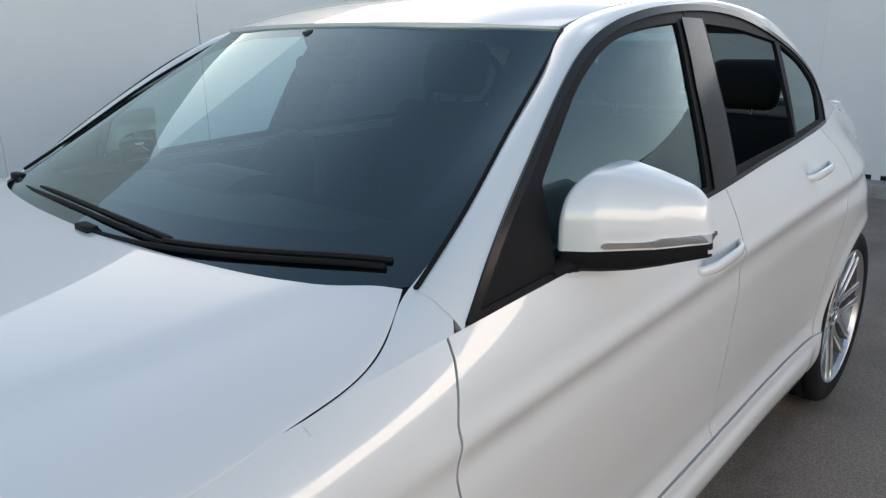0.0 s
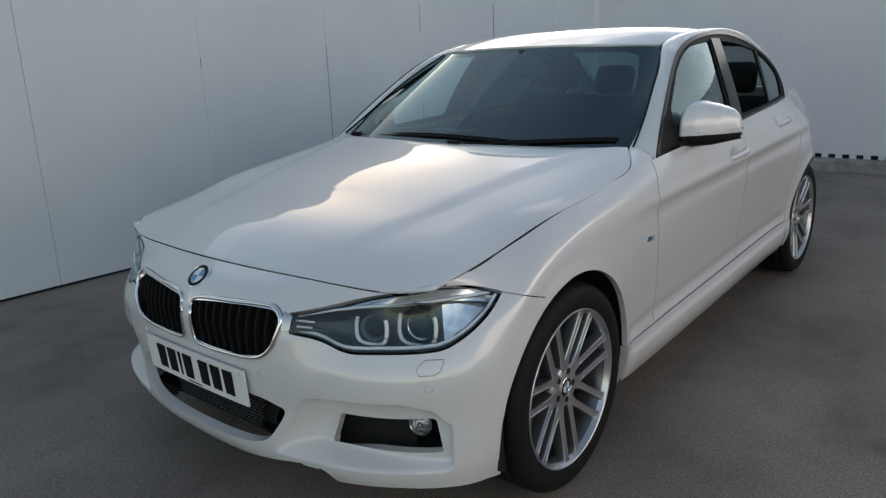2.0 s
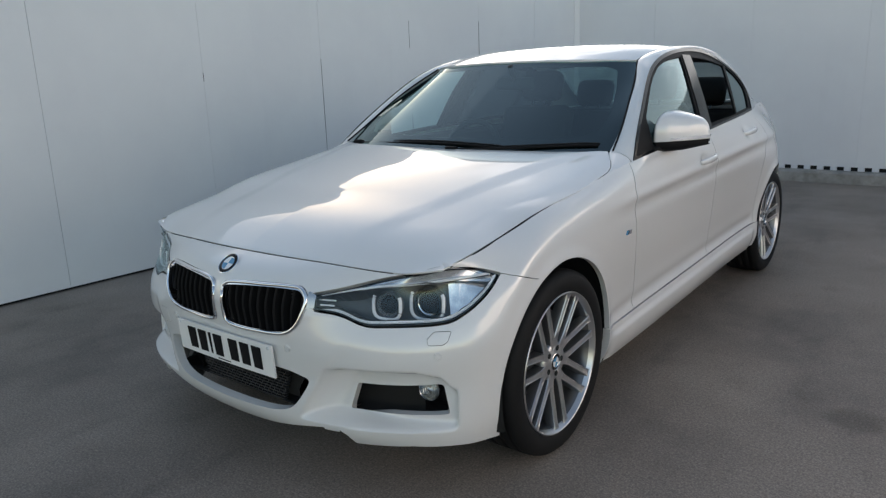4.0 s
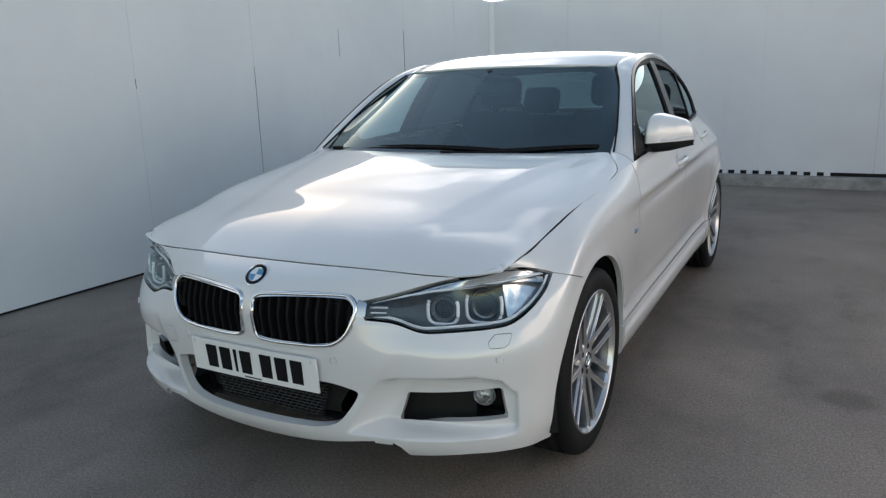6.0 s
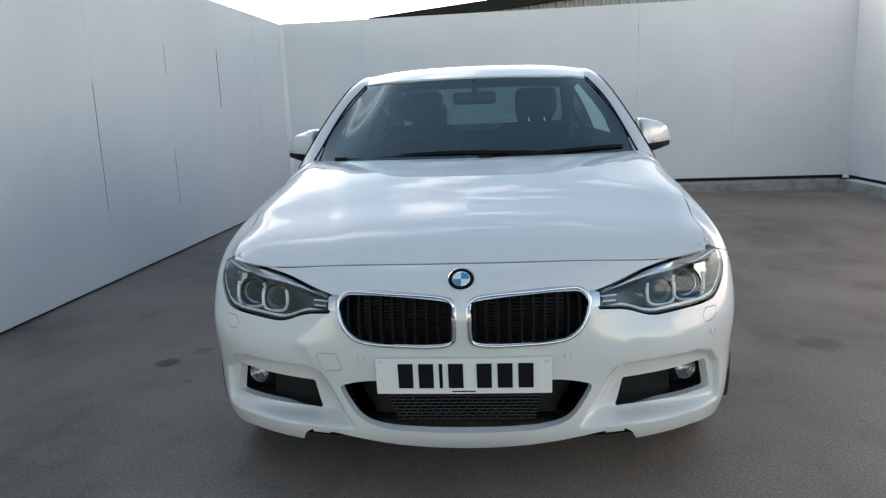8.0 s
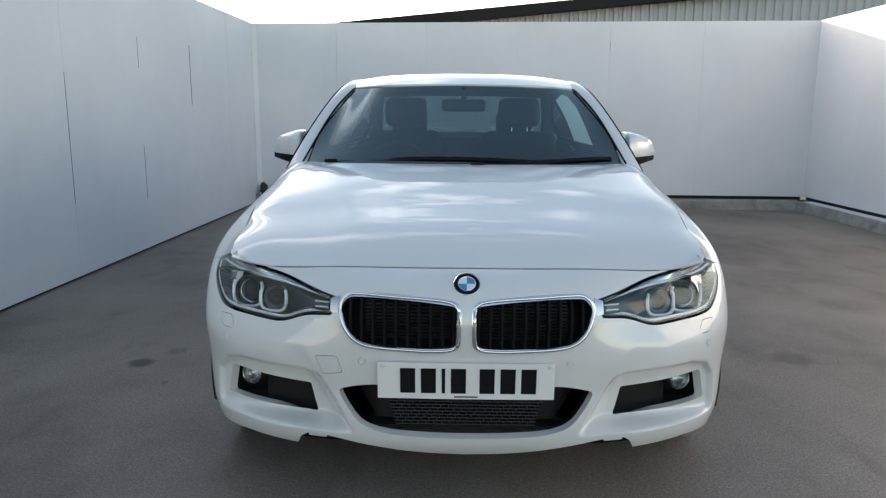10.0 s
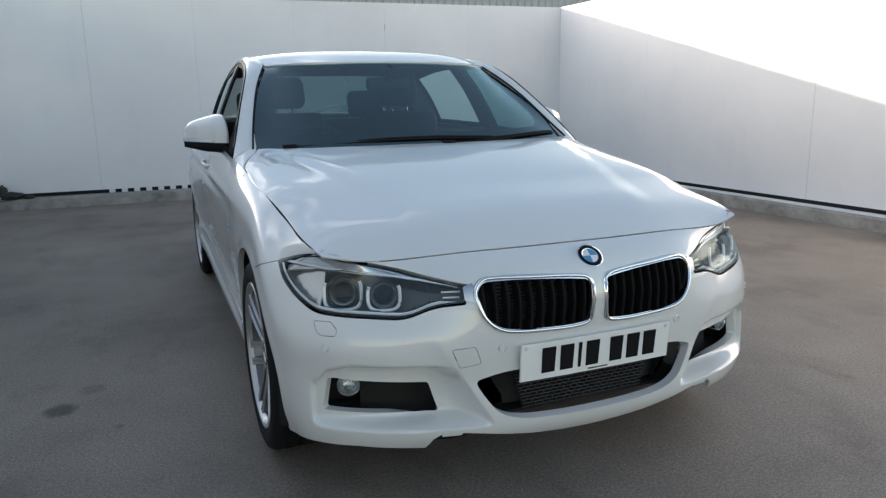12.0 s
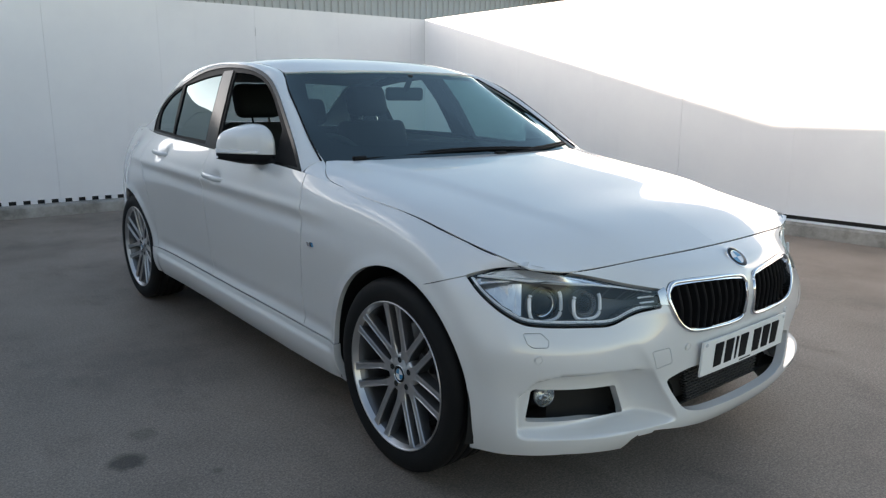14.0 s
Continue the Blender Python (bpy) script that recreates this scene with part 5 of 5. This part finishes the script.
# ---- wheels ----
def wheel_meshes():
    out = {}
    bm = bmesh.new()
    revolve(bm, [(.2545, .098), (.2545, .108), (.2530, .1118), (.2505, .1118), (.2485, .107), (.238, .092), (.230, .06), (.222, 0), (.222, -.08), (.24, -.10)], 96)
    for f in bm.faces:
        f.material_index = 0 if f.calc_center_median().x > .088 else 1
    out["rim"] = (bm, ALLOY, 35)
    bm = bmesh.new()
    half = [(.2480, .104), (.262, .112), (.285, .1165), (.302, .1150), (.3165, .1085), (.3260, .098), (.3300, .086)]
    tread = []
    for x in (.066, .022, -.022, -.066):
        tread += [(.3312, x + .006), (.3250, x + .005), (.3250, x - .005), (.3312, x - .006)]
    revolve(bm, half + tread + [(r, -x) for r, x in half[::-1]], 96)
    out["tyre"] = (bm, RUBBER, 35)
    bm = bmesh.new()
    revolve(bm, [(.0005, .080), (.034, .080), (.037, .078), (.066, .079), (.072, .072), (.074, .05), (.074, .0)], 64)
    out["hub"] = (bm, ALLOY, 35)
    # one blade of a pair and its mirror image: wide flat faces, bowed at the root into a fork
    for side_ in (1, -1):
        bm = bmesh.new()
        rows_, floor_faces = [], []
        for i in range(17):
            u = i / 16
            r = .050 + (.2480 - .050) * u
            lat = side_ * (.0165 + .0115 * (1 - (1 - min(1, u / .26)) ** 2) + .0055 * u)
            face = .0785 + .004 * math.sin(math.pi * u) + .0245 * u ** 1.7
            flare = max(0, u - .84) / .16
            wf = .0105 + .0045 * max(0, 1 - u / .3) + .006 * flare ** 2
            wb, dep = wf + .0045, .042 - .008 * u
            groove = .0022 * math.sin(math.pi * min(1, max(0, (u - .18) / .8))) ** .5 if .18 < u < .98 else 0
            rows_.append([bm.verts.new((x, y, r)) for x, y in ((face - dep, lat - wb), (face - .004, lat - wf - .0012), (face, lat - wf + .0008), (face, lat - wf + .0030), (face - groove, lat - wf + .0045),
                                                                (face - groove, lat + wf - .0045), (face, lat + wf - .0030), (face, lat + wf - .0008), (face - .004, lat + wf + .0012), (face - dep, lat + wb))])
        m_ = len(rows_[0])
        for a, b in zip(rows_, rows_[1:]):
            for k in range(m_):
                f = bm.faces.new((a[k], a[(k + 1) % m_], b[(k + 1) % m_], b[k]))
                floor_faces += [f] if k == 4 else []
        bm.faces.new(rows_[0])
        bm.faces.new(rows_[-1])
        bmesh.ops.recalc_face_normals(bm, faces=bm.faces[:])
        for f in bm.faces:
            f.material_index = 0 if f.normal.x > .35 else 1
        for f in floor_faces[3:-1]:
            f.material_index = 2
        out["spoke" + ("_a" if side_ > 0 else "_b")] = (bm, ALLOY, 25)
    bm = bmesh.new()
    revolve(bm, [(.05, .012), (.160, .012), (.163, .008), (.163, -.012), (.05, -.012)], 64)
    out["brake_disc"] = (bm, DISC, 30)
    bm = bmesh.new()
    revolve(bm, [(.0005, -.05), (.225, -.05)], 48)
    out["backing"] = (bm, DARK, 30)
    bm = bmesh.new()
    revolve(bm, [(.10, .035), (.172, .035), (.178, .02), (.178, -.02), (.10, -.02)], 14, "x", -30, 30)
    out["caliper"] = (bm, TRIMGREY, 30)
    meshes = {}
    for k, (bm, mat, sm_) in out.items():
        me = bpy.data.meshes.new(k)
        for f in bm.faces:
            f.smooth = True
        for e in bm.edges:
            e.smooth = len(e.link_faces) == 2 and e.calc_face_angle(3.2) < radians(sm_)
        bm.to_mesh(me)
        bm.free()
        me.materials.append(mat)
        if mat is ALLOY:
            me.materials.append(ALLOYDARK)
            me.materials.append(ALLOYMID)
        meshes[k] = me
    return meshes


WM = wheel_meshes()
bm = bmesh.new()
bmesh.ops.create_cone(bm, cap_ends=True, segments=12, radius1=.0105, radius2=.0105, depth=.004)
LUG = bpy.data.meshes.new("lug_hole")
bm.to_mesh(LUG)
bm.free()
LUG.materials.append(DARK)
for (wx, wy), spin in zip(((.780, 0), (-.780, 0), (.760, 2.81), (-.760, 2.81)), (-23, -4, 20, 150)):
    wheel = new("wheel", WM["rim"])
    wheel.parent = car
    wheel["label"] = "nineteen-inch alloy wheel with seven double spokes"
    wheel.matrix_basis = pose(wx, wy, .3305, 0, 0, 0 if wx > 0 else 180) @ pose(0, 0, 0, spin if wx > 0 else -spin)

    def on(name, me, m=None):
        o = new(name, me)
        o.parent = wheel
        if m is not None:
            o.matrix_basis = m
        return o
    on("tyre", WM["tyre"])["label"] = "black low-profile tyre"
    on("hub", WM["hub"])
    on("brake_disc", WM["brake_disc"])
    on("backing", WM["backing"])
    on("caliper", WM["caliper"], pose(0, 0, 0, 93 if wx > 0 else -74))
    for k in range(7):
        for nm in ("spoke_a", "spoke_b"):
            on("spoke", WM[nm], pose(0, 0, 0, 360 / 7 * k))
    for k in range(5):
        on("lug_hole", LUG, pose(0, 0, 0, 72 * k) @ pose(.0775, 0, .049, 0, 90, 0))
    roundel("hub_cap", .031, pose(.082, 0, 0, 0, 90, 0), wheel, "quartered blue and white hub cap")

# ---- cabin ----
lining = roof.moved(-.028)
whole("headlining", lining.flipped(), LINING, "pale grey roof lining", 0)
bm = bmesh.new()
box(bm, (-.76, .55, .28), (.76, 3.2, .36), .02)
part("cabin_floor", bm, FABRIC, car, "dark carpeted cabin floor")
for q in (1, -1):
    bm = bmesh.new()
    box(bm, (min(q * .74, q * .80), .72, .36), (max(q * .74, q * .80), 2.60, .985), .03)
    part("door_card", bm, TRIMGREY, car, "dark door lining")
bm = bmesh.new()
dash = [(.60, .70), (.60, .955), (.80, .965), (1.02, .955), (1.10, .93), (1.14, .86), (1.10, .76), (1.0, .60), (.95, .45), (.60, .45)]
prism(bm, dash, -.76, .76, "yzx")
bmesh.ops.bevel(bm, geom=[e for e in bm.edges], offset=.012, segments=2, affect="EDGES")
part("dashboard", bm, TRIMGREY, car, "dark soft-touch dashboard", smooth=40)
bm = bmesh.new()
hood = [(.92, .95), (1.0, .995), (1.12, .985), (1.14, .93), (1.0, .93)]
prism(bm, hood, -.53, -.20, "yzx")
bmesh.ops.bevel(bm, geom=[e for e in bm.edges], offset=.014, segments=3, affect="EDGES")
part("instrument_hood", bm, TRIMGREY, car, smooth=40)
bm = bmesh.new()
mw = Matrix.Translation((-.36, 1.21, .895)) @ Euler((radians(90 - 26), 0, 0)).to_matrix().to_4x4()
ring = [mw @ Vector((.185 * math.cos(a), .185 * math.sin(a), 0)) for a in np.linspace(0, 2 * math.pi, 49)]
tube(bm, ring, .016, 10)
for a in (200, 340, 270):
    tube(bm, [mw @ Vector((.05 * math.cos(radians(a)), .05 * math.sin(radians(a)), .0)), mw @ Vector((.178 * math.cos(radians(a)), .178 * math.sin(radians(a)), 0))], .014, 8)
revolve_bm = bmesh.new()
revolve(revolve_bm, [(.0005, .02), (.055, .016), (.07, .0), (.06, -.03)], 24, "z")
bmesh.ops.transform(revolve_bm, matrix=mw, verts=revolve_bm.verts[:])
wheel_ = part("steering_wheel", bm, TRIMGREY, car, "black steering wheel", smooth=60)
part("airbag_cover", revolve_bm, TRIMGREY, wheel_, smooth=60)


def seat(x, y, w, back_h, name, head=True):
    bm = bmesh.new()
    box(bm, (x - w / 2, y, .42), (x + w / 2, y + .52, .60), .05, 3)
    s = part(name, bm, FABRIC, car, "dark cloth seat", smooth=60)
    bm = bmesh.new()
    tilt = Matrix.Translation((x, y + .46, .56)) @ Euler((radians(-18), 0, 0)).to_matrix().to_4x4()
    box(bm, (-w / 2 + .01, -.06, 0), (w / 2 - .01, .07, back_h), .05, 3, m=tilt)
    part("backrest", bm, FABRIC, s, smooth=60)
    if head:
        bm = bmesh.new()
        box(bm, (-.135, -.05, back_h + .035), (.135, .06, back_h + .225), .045, 3, m=tilt)
        part("headrest", bm, FABRIC, s, smooth=60)
        for dx in (-.05, .05):
            bm = bmesh.new()
            tube(bm, [tilt @ Vector((dx, 0, back_h - .02)), tilt @ Vector((dx, 0, back_h + .06))], .006, 6)
            part("headrest_post", bm, CHROME, s)
    return s


for x in (-.37, .37):
    seat(x, 1.36, .50, .58, "front_seat")
for x in (-.40, .40):
    seat(x, 2.20, .62, .50, "rear_seat")
bm = bmesh.new()
box(bm, (-.66, 2.78, 1.02), (.66, 3.26, 1.05), .01)
part("parcel_shelf", bm, FABRIC, car)
bm = bmesh.new()
box(bm, (-.115, 1.115, 1.235), (.115, 1.145, 1.300), .018, 3)
mr = part("interior_mirror", bm, TRIMGREY, car, "interior rear-view mirror", smooth=40)
bm = bmesh.new()
tube(bm, [(0, 1.12, 1.285), (0, 1.09, 1.33), (0, 1.08, 1.36)], .014, 8)
part("stem", bm, TRIMGREY, mr, smooth=60)

# ---- stance: the nose stands a little high, its chin is tucked back, the flanks are slightly drawn in ----
def settled(p):
    """Places on the body, moved to where the panels really stand."""
    x, y, z = p[:, 0], p[:, 1], p[:, 2]
    lift = .018 * step((-.10 - y) / .38)
    back = np.interp(z, [.20, .39, .50, .60], [.026, .030, .018, 0]) * step((-.32 - y) / .25)
    narrow = .013 * step((y + .40) / .25) * step((np.abs(x) - .58) / .26)
    return np.stack([x - np.sign(x) * narrow, y + back, z + lift], 1)


for ob in car.children_recursive:
    if ob.type == "MESH" and ob.name.split(".")[0] not in ("wheel", "tyre", "hub", "brake_disc", "backing", "caliper", "spoke", "lug_hole", "hub_cap"):
        places = np.empty(3 * len(ob.data.vertices), np.float32)
        ob.data.vertices.foreach_get("co", places)
        ob.data.vertices.foreach_set("co", settled(places.reshape(-1, 3).astype(float)).astype(np.float32).ravel())
        ob.data.update()
